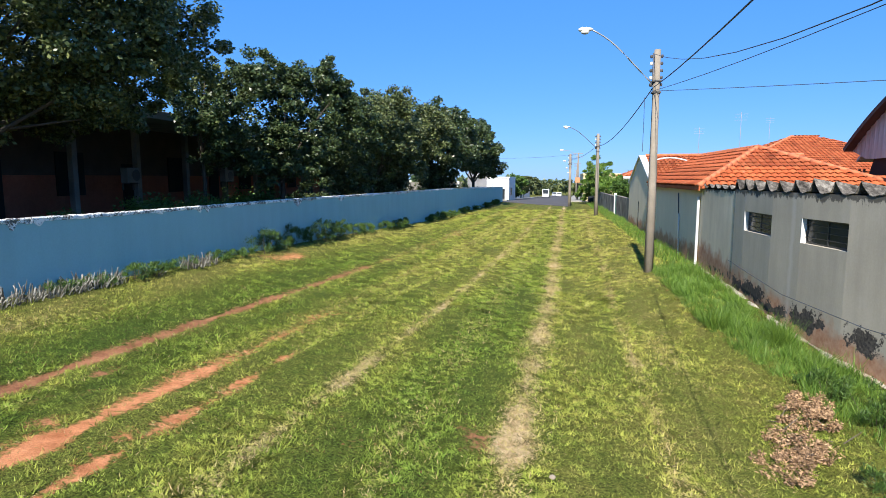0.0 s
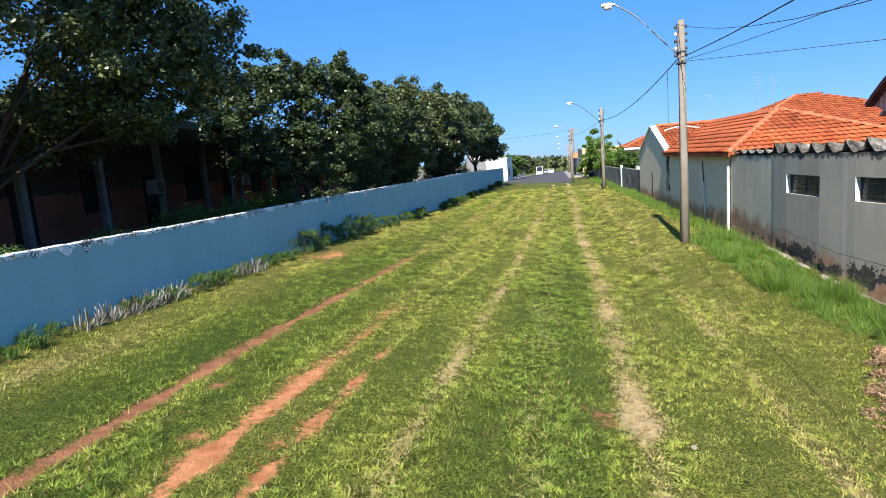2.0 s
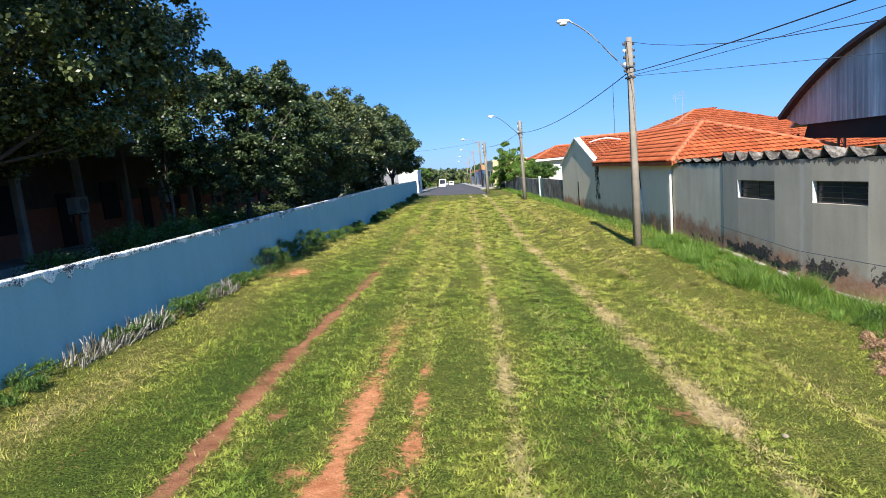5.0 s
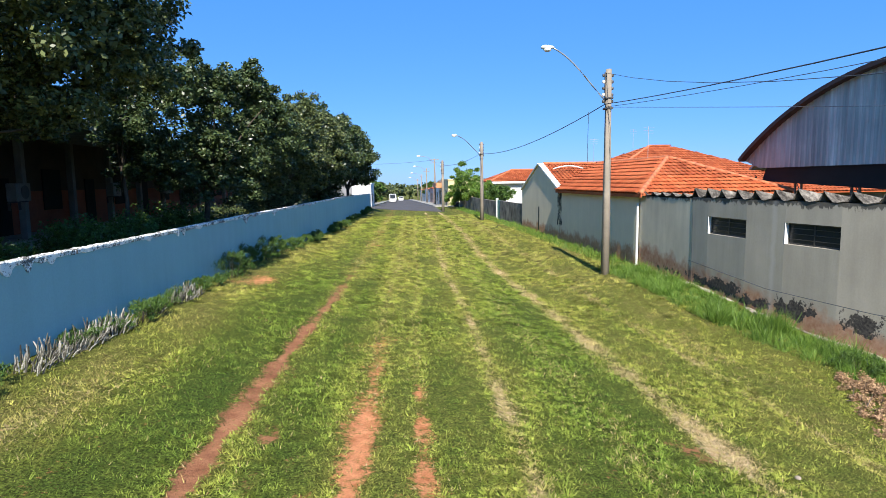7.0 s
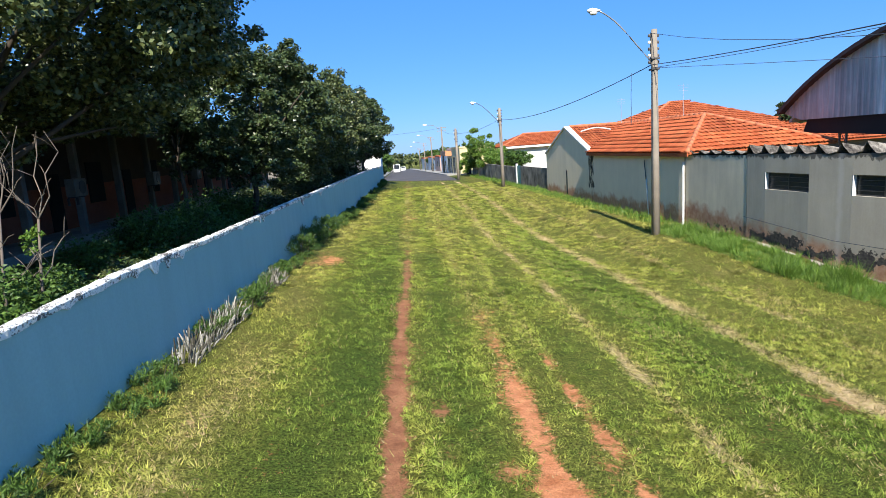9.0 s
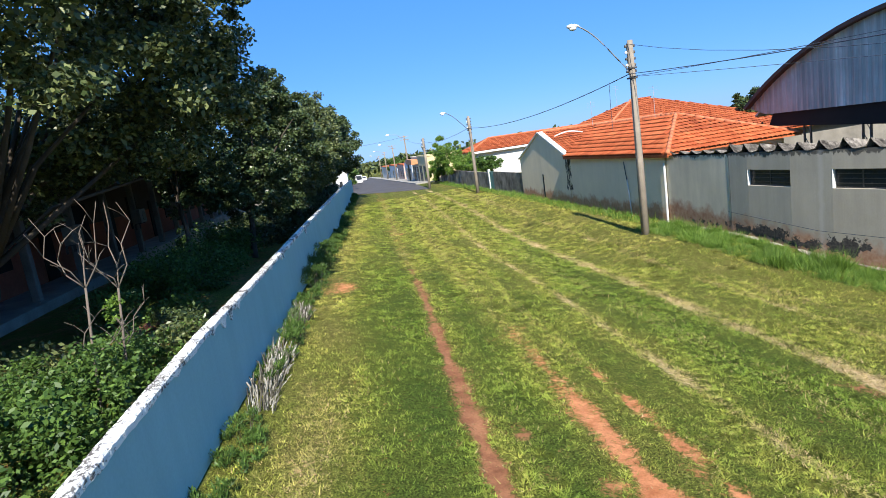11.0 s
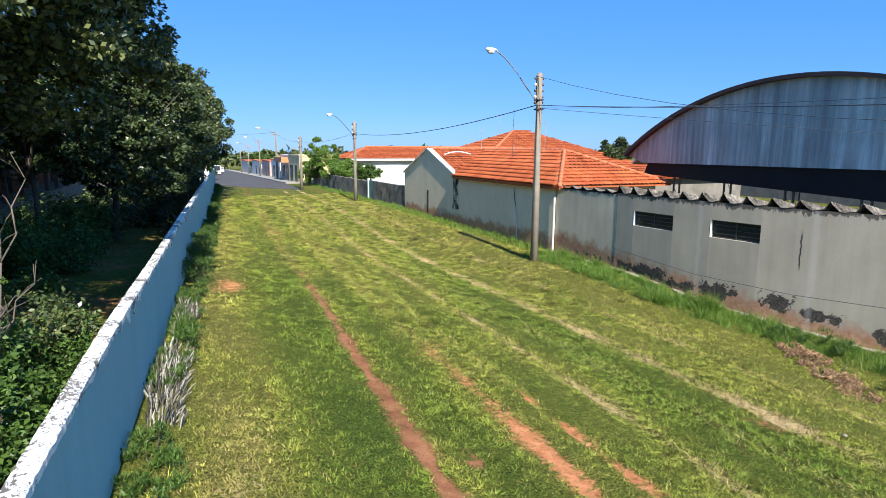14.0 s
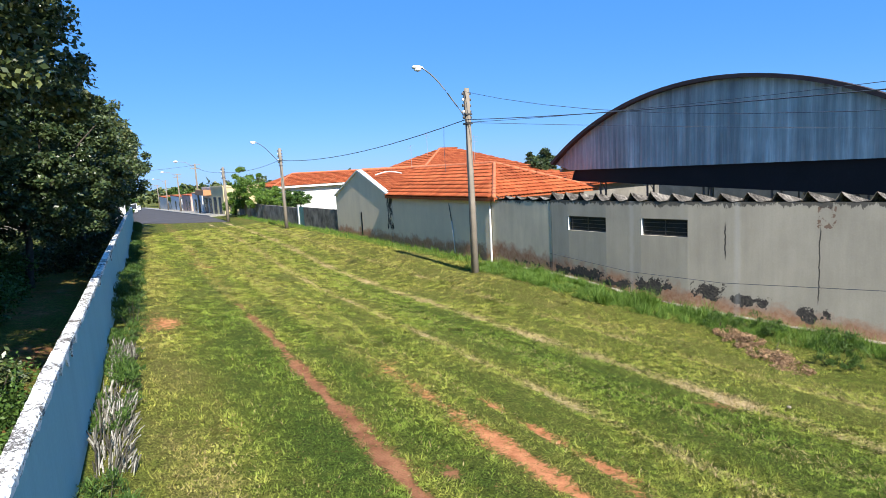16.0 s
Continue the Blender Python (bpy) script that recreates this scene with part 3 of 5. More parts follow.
def build_grey_wall():
    bm = bmesh.new()
    top, low, t = 2.98, -0.6, 0.2
    cuts = sorted([(a, b) for a, b, _, _ in WINDOWS])
    edges = [2.0] + [v for c in cuts for v in c] + [17.5]
    for i in range(0, len(edges), 2):
        steps = np.linspace(edges[i], edges[i + 1], 2 + int((edges[i + 1] - edges[i]) / 1.5))
        for y0, y1 in zip(steps, steps[1:]):
            box(bm, WX, WX + t, y0, y1, low, top)
    for a, b, z0, z1 in WINDOWS:
        box(bm, WX, WX + t, a, b, low, z0)
        box(bm, WX, WX + t, a, b, z1, top)
    bmesh.ops.remove_doubles(bm, verts=bm.verts[:], dist=0.0005)
    wall = solid("wall_east", bend(bm), M_GREY, "stained grey rendered wall with peeling patches", "wall", "structure")
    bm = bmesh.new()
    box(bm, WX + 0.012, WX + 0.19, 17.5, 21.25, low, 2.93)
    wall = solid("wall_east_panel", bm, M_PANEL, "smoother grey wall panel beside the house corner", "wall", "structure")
    pipe = bmesh.new()
    tube(pipe, [(WX - 0.06, 21.3, 0.1), (WX - 0.06, 21.28, 1.4), (WX - 0.06, 21.28, 2.66)], 0.045, 8)
    part("downpipe", pipe, M_WHITE, wall, "white plastic rain pipe")
    kerb = bmesh.new()
    rows = []
    for y in np.arange(2.0, 21.5, 0.12):
        jut = max(0.02, 0.13 + 0.2 * noise.noise((y * 0.9, 4, 2)) + 0.08 * noise.noise((y * 4.3, 4, 7)))
        z = gz(6.0, y) + 0.02 + 0.05 * noise.noise((y * 2.1, 0, 8))
        rows.append([kerb.verts.new(p) for p in ((WX - 0.002, y, z - 0.4), (WX - jut, y, z - 0.4), (WX - jut, y, z - 0.015), (WX - jut + 0.02, y, z), (WX - 0.002, y, z + 0.012))])
    for a, b in zip(rows, rows[1:]):
        for k in range(5):
            kerb.faces.new((a[k], b[k], b[(k + 1) % 5], a[(k + 1) % 5]))
    solid("footing_strip", bend(kerb), M_FOOTING, "broken pale concrete strip at the wall foot", "footing", "structure")
    for n, (a, b, z0, z1) in enumerate(WINDOWS):
        win = thing(f"window_{n + 1}", (WX + 0.1, (a + b) / 2, z0), "small barred steel window set deep in the wall", "window", kind="structure")
        win.location.x += float(veer((a + b) / 2))
        fr = bmesh.new()
        d = 0.035
        for y0, y1, p, q in ((a, b, z0, z0 + d), (a, b, z1 - d, z1), (a, a + d, z0 + d, z1 - d), (b - d, b, z0 + d, z1 - d), ((a + b) / 2 - d / 2, (a + b) / 2 + d / 2, z0 + d, z1 - d)):
            box(fr, WX + 0.10, WX + 0.14, y0, y1, p, q)
        part("window_frame", bend(fr), M_IRON, win)
        for k in range(1, 4):
            bar = bmesh.new()
            z = z0 + (z1 - z0) * k / 4
            box(bar, WX + 0.085, WX + 0.1, a + 0.002, b - 0.002, z - 0.008, z + 0.008)
            part("bar", bend(bar), M_IRON, win)
        for y0, y1 in ((a + d, (a + b) / 2 - d / 2), ((a + b) / 2 + d / 2, b - d)):
            pane = bmesh.new()
            box(pane, WX + 0.115, WX + 0.121, y0, y1, z0 + d, z1 - d)
            part("pane", bend(pane), M_GLASSDARK, win)
        jamb = bmesh.new()
        box(jamb, WX - 0.004, WX + 0.098, b - 0.012, b - 0.001, z0, z1)
        part("jamb", bend(jamb), M_WHITE, win, "white-painted window jamb")


build_grey_wall()


def build_sheet_roof():
    """Wide trough sheets of fibre cement that end over the wall."""
    roof = thing("sheet_roof", (8.0, 12.0, 2.95), "mouldy fibre-cement trough roof sheets over the wall", "roof", kind="structure")
    y = 2.2
    while y < 21.0:
        w = 0.7
        prof = [(0.0, 0.02), (0.10, 0.0), (0.22, 0.02), (0.34, 0.10), (0.46, 0.19), (0.52, 0.27), (0.56, 0.235), (0.63, 0.13), (0.70, 0.05), (0.9, 0.02)]
        prof = [(u * w / 0.9, v) for u, v in prof]
        low = (0.55 if y > 17 else 1.12) * (0.85 + 0.3 * abs(noise.noise((y * 3.1, 5, 0))))
        bm = bmesh.new()
        out = 0.006 + 0.012 * noise.noise((y * 1.7, 0, 0))
        rows = []
        for x in (WX - out, WX + 2.0, WX + 4.4):
            rise = -(x - WX) * 0.22
            rows.append([bm.verts.new((x, y + u, 2.965 + v * low + rise + s)) for s in (0.014, 0.0) for u, v in (prof if s else prof[::-1])])
        n = len(rows[0])
        for a, b in zip(rows, rows[1:]):
            for k in range(n):
                bm.faces.new((a[k], a[(k + 1) % n], b[(k + 1) % n], b[k]))
        bm.faces.new(rows[0][::-1])
        bm.faces.new(rows[-1])
        part("roof_sheet", bend(bm), M_FIBRE, roof)
        y += w + 0.004


build_sheet_roof()

# ---- tiled house ----


def tile_mesh(name, corners, material, tw=0.23, tl=0.38, pieces=0):
    """Barrel tiles laid in courses over a plane face: corners run eave start, eave end, then round the top."""
    p = [Vector(c) for c in corners]
    u = (p[1] - p[0]).normalized()
    nrm = u.cross(p[-1] - p[0]).normalized()
    if nrm.z < 0:
        nrm = -nrm
    v = nrm.cross(u).normalized()
    if v.z < 0:
        v = -v
    flat = [((c - p[0]).dot(u), (c - p[0]).dot(v)) for c in p]

    def span(h):
        xs = []
        for (a, b), (c, d) in zip(flat, flat[1:] + flat[:1]):
            if (b <= h < d) or (d <= h < b):
                xs.append(a + (c - a) * (h - b) / (d - b))
        return (min(xs), max(xs)) if len(xs) >= 2 else None
    verts, faces, singles = [], [], []
    rng = random.Random(len(name) + int(p[0].x * 10))
    h = 0.0
    top = max(q[1] for q in flat)
    while h < top - 0.08:
        s = span(h + tl * 0.5)
        if s:
            k0, k1 = math.ceil(s[0] / tw - 0.3), math.floor(s[1] / tw - 0.6)
            for k in range(k0, k1 + 1):
                lift, base = rng.uniform(0, 0.012), len(verts)
                if len(singles) < pieces:
                    m = Matrix((u, v, nrm)).transposed().to_4x4()
                    m.translation = p[0] + u * (k * tw + tw / 2) + v * h + nrm * lift
                    singles.append(m @ Matrix.Rotation(rng.uniform(-0.03, 0.03), 4, "Z"))
                    continue
                for e, (d0, up, wide) in enumerate(((-0.05, 0.055, 1.0), (tl, 0.005, 0.86))):
                    for a in range(5):
                        ang = math.pi * a / 4
                        uu = k * tw + tw / 2 - math.cos(ang) * tw * 0.5 * wide
                        verts.append(p[0] + u * uu + v * (h + d0) + nrm * (up + lift + 0.055 * math.sin(ang)))
                faces += [(base + a, base + a + 1, base + a + 6, base + a + 5) for a in range(4)]
        h += tl
    return raw_mesh(name, np.array([tuple(q) for q in verts]), np.array(faces), material) if faces else None, singles


def one_tile(tw=0.23, tl=0.38):
    """A single barrel tile, its lower end towards -y."""
    verts, faces = [], []
    for thick in (0.0, -0.014):
        for d0, up, wide in ((-0.05, 0.055, 1.0), (tl, 0.005, 0.86)):
            for a in range(5):
                ang = math.pi * a / 4
                verts.append((-math.cos(ang) * tw * 0.5 * wide, d0, up + thick + 0.055 * math.sin(ang)))
    for a in range(4):
        faces += [(a, a + 1, a + 6, a + 5), (a + 10, a + 15, a + 16, a + 11), (a, a + 10, a + 11, a + 1)]
    return raw_mesh("roof_tile", np.array(verts), np.array(faces), M_TILEPIECE)


def roof_face(corners, parent, name="roof_tiles", pieces=0):
    bm = bmesh.new()
    top = [bm.verts.new(c) for c in corners]
    low = [bm.verts.new(Vector(c) - Vector((0, 0, 0.07))) for c in corners]
    bm.faces.new(top)
    bm.faces.new(low[::-1])
    for i in range(len(top)):
        j = (i + 1) % len(top)
        bm.faces.new((top[i], low[i], low[j], top[j]))
    deck = part("roof_deck", bm, M_TILE, parent)
    me, singles = tile_mesh(name, corners, M_TILE, pieces=pieces)
    if singles:
        tile = one_tile()
        for m in singles:
            ob = new("roof_tile", tile)
            hang(ob, deck).matrix_basis = m
    if me:
        tagged(hang(new(name, me), deck), "overlapping orange clay barrel tiles", kind="stuff")
    return deck


def ridge(points, parent):
    bm = bmesh.new()
    for a, b in zip(points, points[1:]):
        a, b = Vector(a), Vector(b)
        n = max(1, int((b - a).length / 0.4))
        for k in range(n):
            p, q = a.lerp(b, k / n), a.lerp(b, (k + 1.08) / n)
            tube(bm, [p + Vector((0, 0, 0.03)), q + Vector((0, 0, 0.05))], [0.10, 0.08], 7)
    part("ridge_tiles", bm, M_RIDGE, parent, "paler row of ridge tiles", flat=False)


def build_house():
    house = thing("house", (8.0, 30.0, 0.2), "pale grey house with orange clay-tiled hip and gable roofs", "house")
    ex, ez = 6.34, 3.02
    wall = bmesh.new()
    box(wall, 6.54, 6.94, 21.35, 31.0, -0.4, 3.08)
    part("wall", wall, M_HOUSE, house, "smooth pale grey side wall with red dirt at its foot")
    wall = bmesh.new()
    box(wall, 6.94, 12.0, 21.35, 21.55, -0.4, 3.08)
    part("wall", wall, M_HOUSE, house)
    gable = bmesh.new()
    prism(gable, [(31.0, -0.4), (39.3, -0.4), (39.3, 2.95), (35.2, 4.50), (31.0, 2.98)], "x", 6.5, 6.72)
    gw = part("gable_wall", gable, M_HOUSE, house, "cracked pale grey gable wall")
    slot = bmesh.new()
    box(slot, 6.488, 6.499, 35.02, 35.2, 0.5, 1.95)
    part("slot", slot, M_DARK, gw, "narrow dark slot in the gable wall")
    pipe = bmesh.new()
    tube(pipe, [(6.85 + 0.3 * k, 33.4, 4.2 + 0.16 * math.sin(k * 0.52)) for k in range(7)], 0.04, 7)
    part("pipe", pipe, M_WHITE, house, "white curved vent pipe on the roof", flat=False)
    back = bmesh.new()
    box(back, 6.72, 12.0, 39.1, 39.3, -0.4, 3.0)
    part("wall", back, M_HOUSE, house)
    cop = bmesh.new()
    for a, b in (((30.9, 2.94), (35.2, 4.50)), ((35.2, 4.50), (39.4, 2.90))):
        d = Vector((0, b[0] - a[0], b[1] - a[1]))
        nrm = Vector((0, -d.z, d.y)).normalized() * 0.09
        pts = [(a[0], a[1]), (b[0], b[1]), (b[0] + nrm.y, b[1] + nrm.z), (a[0] + nrm.y, a[1] + nrm.z)]
        prism(cop, pts, "x", 6.42, 6.78)
    part("gable_coping", cop, M_WHITE, house, "white-painted coping on the gable slopes")
    apex = (9.35, 24.75, 4.45)
    far = (9.35, 33.0, 4.45)
    roof_face([(ex, 31.2, ez), (ex, 20.78, ez), apex, far], house, pieces=200)
    roof_face([(ex, 20.78, ez), (12.36, 20.78, ez), apex], house, pieces=95)
    roof_face([(12.36, 20.78, ez), (12.36, 33.0, ez), far, apex], house)
    ridge([(ex, 20.78, ez), apex, far], house)
    ridge([apex, (12.36, 20.78, ez)], house)
    # the wing behind the gable
    roof_face([(6.74, 30.9, 3.02), (15.0, 30.9, 3.02), (15.0, 35.2, 4.52), (6.74, 35.2, 4.52)], house)
    roof_face([(15.0, 39.4, 2.95), (6.74, 39.4, 2.95), (6.74, 35.2, 4.52), (15.0, 35.2, 4.52)], house)
    ridge([(6.8, 35.2, 4.52), (15.0, 35.2, 4.52)], house)
    # eave board
    eave = bmesh.new()
    box(eave, ex - 0.02, ex + 0.02, 20.76, 31.2, ez - 0.14, ez - 0.01)
    part("eave_board", eave, M_TILE, house)


build_house()


def hip_house(name, x0, x1, y0, y1, ez, rz, wall_mat, label, over=0.5):
    """A plain house with walls and a hipped tiled roof."""
    house = thing(name, ((x0 + x1) / 2, (y0 + y1) / 2, 0.3), label, "house")
    for a in ((x0, x0 + 0.2, y0, y1), (x1 - 0.2, x1, y0, y1), (x0 + 0.2, x1 - 0.2, y0, y0 + 0.2), (x0 + 0.2, x1 - 0.2, y1 - 0.2, y1)):
        w = bmesh.new()
        box(w, *a, -0.3, ez - 0.05)
        part("wall", w, wall_mat, house)
    a0, a1, b0, b1 = x0 - over, x1 + over, y0 - over, y1 + over
    h = min(a1 - a0, b1 - b0) / 2
    if b1 - b0 > a1 - a0:
        r0, r1 = ((a0 + a1) / 2, b0 + h, rz), ((a0 + a1) / 2, b1 - h, rz)
    else:
        r0, r1 = (a0 + h, (b0 + b1) / 2, rz), (a1 - h, (b0 + b1) / 2, rz)
    long_y = b1 - b0 > a1 - a0
    c = [(a0, b0, ez), (a1, b0, ez), (a1, b1, ez), (a0, b1, ez)]
    if long_y:
        faces = [[c[3], c[0], r0, r1], [c[0], c[1], r0], [c[1], c[2], r1, r0], [c[2], c[3], r1]]
    else:
        faces = [[c[0], c[1], r1, r0], [c[1], c[2], r1], [c[2], c[3], r0, r1], [c[3], c[0], r0]]
    for f in faces:
        roof_face(f, house)
    ridge([c[0], r0], house)
    ridge([r0, r1], house)
    return house


big = hip_house("house", 11.7, 24.0, 37.3, 48.0, 3.6, 5.95, M_HOUSE, "large house under a broad orange hip roof")
white = hip_house("house", 9.6, 28.0, 65.0, 70.5, 3.45, 4.75, M_WHITE, "white house with an orange tiled roof behind a low wall")
fascia = bmesh.new()
box(fascia, 9.12, 28.4, 64.45, 64.5, 3.22, 3.44)
part("fascia", fascia, M_WHITE, white)

# ---- low stained wall, gate ----


def build_low_wall():
    bm = bmesh.new()
    box(bm, 6.55, 6.75, 39.4, 46.8, -0.2, 1.95)
    box(bm, 6.55, 6.75, 48.4, 70.0, -0.2, 1.85)
    solid("wall_north_east", bm, plain("stained_block_wall", (0.33, 0.29, 0.24), 0.92, 0, 0.75, 4, 0.3), "low wall of mould-stained concrete blocks", "wall", "structure")
    gate = thing("gate", (6.62, 47.6, 0.35), "closed teal sheet-metal gate beside a white post", "gate")
    g = bmesh.new()
    box(g, 6.6, 6.66, 46.9, 48.1, 0.42, 1.95, 0.01)
    part("gate_leaf", g, M_TEAL, gate)
    g = bmesh.new()
    box(g, 6.52, 6.7, 48.12, 48.36, 0.2, 2.1, 0.01)
    part("gate_post", g, M_WHITE, gate, "white gate post")


build_low_wall()

# ---- arched shed ----


def build_shed():
    shed = thing("arched_shed", (18.0, 13.9, 0.0), "open shed with a curved grey metal roof", "shed")
    cy, half, z0, rise = 15.0, 8.25, 4.25, 2.78
    rad = (half * half + rise * rise) / (2 * rise)
    lim = math.asin(half / rad)

    def arc(n, grow=0.0):
        return [(cy + (rad + grow) * math.sin(t), z0 + rise - rad + (rad + grow) * math.cos(t)) for t in np.linspace(-lim, lim, n)]
    g = bmesh.new()
    # ribbed sheet: strips with a small fold each
    strips = 63
    lines = []
    for k in range(strips * 2 + 1):
        y = cy - half + 2 * half * k / (strips * 2)
        zt = z0 + rise - rad + math.sqrt(rad * rad - (y - cy) ** 2)
        x = 12.0 - (0.03 if k % 2 else 0.0)
        foot = z0 - 0.32 * min(1.0, (half - abs(y - cy)) / 1.0)
        lines.append((g.verts.new((x, y, foot)), g.verts.new((x, y, max(zt, z0 + 0.01)))))
    for a, b in zip(lines, lines[1:]):
        g.faces.new((a[0], b[0], b[1], a[1]))
    part("gable_sheet", g, M_SHEET, shed, "streaked grey ribbed metal gable sheeting")
    r = bmesh.new()
    prism(r, arc(25, -0.42) + arc(25, -0.5)[::-1], "x", 12.02, 36.0)
    part("roof_shell", r, M_SHEET, shed)
    e = bmesh.new()
    prism(e, arc(33, 0.1) + arc(33, -0.04)[::-1], "x", 11.7, 12.0)
    part("edge_trim", e, plain("rusty_dark_trim", (0.06, 0.045, 0.045), 0.8), shed, "dark rusty edge along the arch")
    # the beam is coloured near-black to hold the gloom under the gable
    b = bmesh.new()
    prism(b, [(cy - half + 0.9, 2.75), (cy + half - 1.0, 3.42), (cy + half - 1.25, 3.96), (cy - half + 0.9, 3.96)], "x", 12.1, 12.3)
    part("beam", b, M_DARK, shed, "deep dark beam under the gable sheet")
    bg = bmesh.new()
    prism(bg, arc(25, -0.52), "x", 35.6, 35.7)
    part("gable_sheet", bg, M_SHEET, shed)
    for x in (12.2, 24.0, 35.0):
        for y in np.linspace(cy - half + 0.3, cy + half - 0.3, 7 if x < 13 else 4):
            p = bmesh.new()
            for dy in (-0.16, 0.16):
                box(p, x - 0.03, x + 0.03, y + dy - 0.03, y + dy + 0.03, -0.3, 3.6)
            for k in range(6):
                za = 0.2 + k * 0.55
                tube(p, [(x, y - 0.16, za), (x, y + 0.16, za + 0.5)], 0.015, 5)
            part("lattice_post", p, M_IRON, shed)


build_shed()


def build_yard():
    """What shows beneath the shed's beam: a tiled outbuilding and a yard wall, both in dimmed concrete."""
    low = thing("outbuilding", (21.0, 33.0, 0.2), "low outbuilding with a plain orange tiled roof", "building")
    w = bmesh.new()
    box(w, 17.5, 30.0, 31.5, 36.5, -0.3, 2.75)
    part("wall", w, M_DIMCONCRETE, low)
    roof_face([(17.2, 31.0, 2.7), (30.3, 31.0, 2.7), (28.5, 34.0, 3.75), (18.5, 34.0, 3.75)], low)
    roof_face([(30.3, 37.0, 2.7), (17.2, 37.0, 2.7), (18.5, 34.0, 3.75), (28.5, 34.0, 3.75)], low)
    roof_face([(17.2, 37.0, 2.7), (17.2, 31.0, 2.7), (18.5, 34.0, 3.75)], low)
    bm = bmesh.new()
    box(bm, 40.0, 40.2, -12.0, 60.0, -0.4, 2.75)
    solid("wall_yard", bm, M_DIMCONCRETE, "dull concrete wall beyond the open shed", "wall", "structure")


build_yard()

# ---- poles and cables ----


def utility_pole(x, y, ztop, lamp, label):
    z0 = gz(x, y)
    pole = thing("utility_pole", (x, y, z0), label, "utility pole", "poles along the verge")
    s = bmesh.new()
    tube(s, [(x, y, z0 - 0.4), (x + 0.01, y, z0 + 2.5), (x, y - 0.02, ztop)], [0.155, 0.135, 0.10], 12)
    part("shaft", s, M_WOODPOLE, pole, flat=False)
    rack = bmesh.new()
    box(rack, x - 0.13, x - 0.11, y - 0.03, y + 0.03, ztop - 1.15, ztop - 0.1)
    part("insulator_rack", rack, M_IRON, pole)
    for k in range(5):
        i = bmesh.new()
        zz = ztop - 0.2 - k * 0.22
        tube(i, [(x - 0.17, y, zz - 0.05), (x - 0.17, y, zz - 0.02), (x - 0.17, y, zz + 0.02), (x - 0.17, y, zz + 0.05)], [0.035, 0.05, 0.05, 0.035], 8)
        part("insulator", i, M_WHITE if k % 2 else M_IRON, pole)
        i = bmesh.new()
        tube(i, [(x + 0.15, y, zz - 0.05), (x + 0.15, y, zz - 0.02), (x + 0.15, y, zz + 0.02), (x + 0.15, y, zz + 0.05)], [0.03, 0.042, 0.042, 0.03], 8)
        part("insulator", i, M_IRON, pole)
    for zz in (ztop - 1.35, ztop - 1.0):
        c = bmesh.new()
        box(c, x - 0.14, x + 0.14, y - 0.14, y + 0.14, zz, zz + 0.06, 0.01)
        part("clamp", c, M_IRON, pole)
    if lamp:
        lx, ly, lz = lamp
        a = Vector((x - 0.1, y, ztop - 1.05))
        b = Vector((lx + 0.15, ly, lz))
        pts = [a.lerp(b, t) + Vector((0, 0, 0.17 * math.sin(math.pi * t ** 1.5))) for t in np.linspace(0, 1, 11)]
        arm = bmesh.new()
        tube(arm, pts, 0.024, 7)
        part("lamp_arm", arm, M_METALGREY, pole, "curved galvanised lamp arm", flat=False)
        head = bmesh.new()
        bmesh.ops.create_uvsphere(head, u_segments=14, v_segments=8, radius=1.0)
        bmesh.ops.scale(head, vec=(0.24, 0.13, 0.10), verts=head.verts)
        for v in head.verts:
            v.co.y *= 0.75 - 0.9 * v.co.x
            v.co.z *= 0.75 - 0.9 * v.co.x
        bmesh.ops.translate(head, vec=(lx, ly, lz), verts=head.verts)
        h = part("lamp_head", head, M_WHITE, pole, "white street lamp head", flat=False)
        bowl = bmesh.new()
        bmesh.ops.create_uvsphere(bowl, u_segments=12, v_segments=6, radius=1.0)
        bmesh.ops.scale(bowl, vec=(0.14, 0.10, 0.08), verts=bowl.verts)
        bmesh.ops.translate(bowl, vec=(lx - 0.02, ly, lz - 0.07), verts=bowl.verts)
        part("lamp_bowl", bowl, M_WHITE, h)
    return pole


utility_pole(4.7, 20.0, 7.32, (2.45, 19.65, 7.95), "weathered utility pole with a white street lamp on a long arm")
utility_pole(5.03, 46.6, 6.62, (2.6, 44.6, 7.0), "weathered utility pole beside the low wall")
utility_pole(3.5, 61.0, 5.7, None, "thin utility pole at the corner of the street")


def cable(points, r, label, sag=0.0):
    pts = []
    for a, b in zip(points, points[1:]):
        a, b = Vector(a), Vector(b)
        n = 16
        pts += [a.lerp(b, k / n) - Vector((0, 0, sag * 4 * (k / n) * (1 - k / n))) for k in range(n)]
    pts.append(Vector(points[-1]))
    bm = bmesh.new()
    tube(bm, pts, r, 5)
    solid("overhead_cable", bm, M_CABLE, label, "cable", group="overhead cables", flat=False)


cable([(4.6, 20.0, 6.15), (4.92, 46.6, 5.7)], 0.017, "thick black cable sagging between two poles", 0.5)
cable([(4.6, 20.0, 6.15), (1.95, -15.0, 5.0)], 0.013, "thick black cable running on along the verge", 0.45)
cable([(4.6, 20.0, 7.2), (4.2, -16.0, 6.9)], 0.008, "thin wire from the pole top", 2.25)
cable([(4.6, 20.0, 6.05), (8.6, -16.0, 6.6)], 0.008, "thin wire leaving the pole below the lamp arm", 0.7)
cable([(4.6, 20.0, 6.05), (11.95, 7.2, 4.62)], 0.008, "thin service wire to the shed", 0.05)
cable([(4.6, 21.6, 6.08), (4.62, 21.7, 5.2), (4.6, 21.65, 4.2)], 0.009, "loose end of a service drop hanging from the cable")
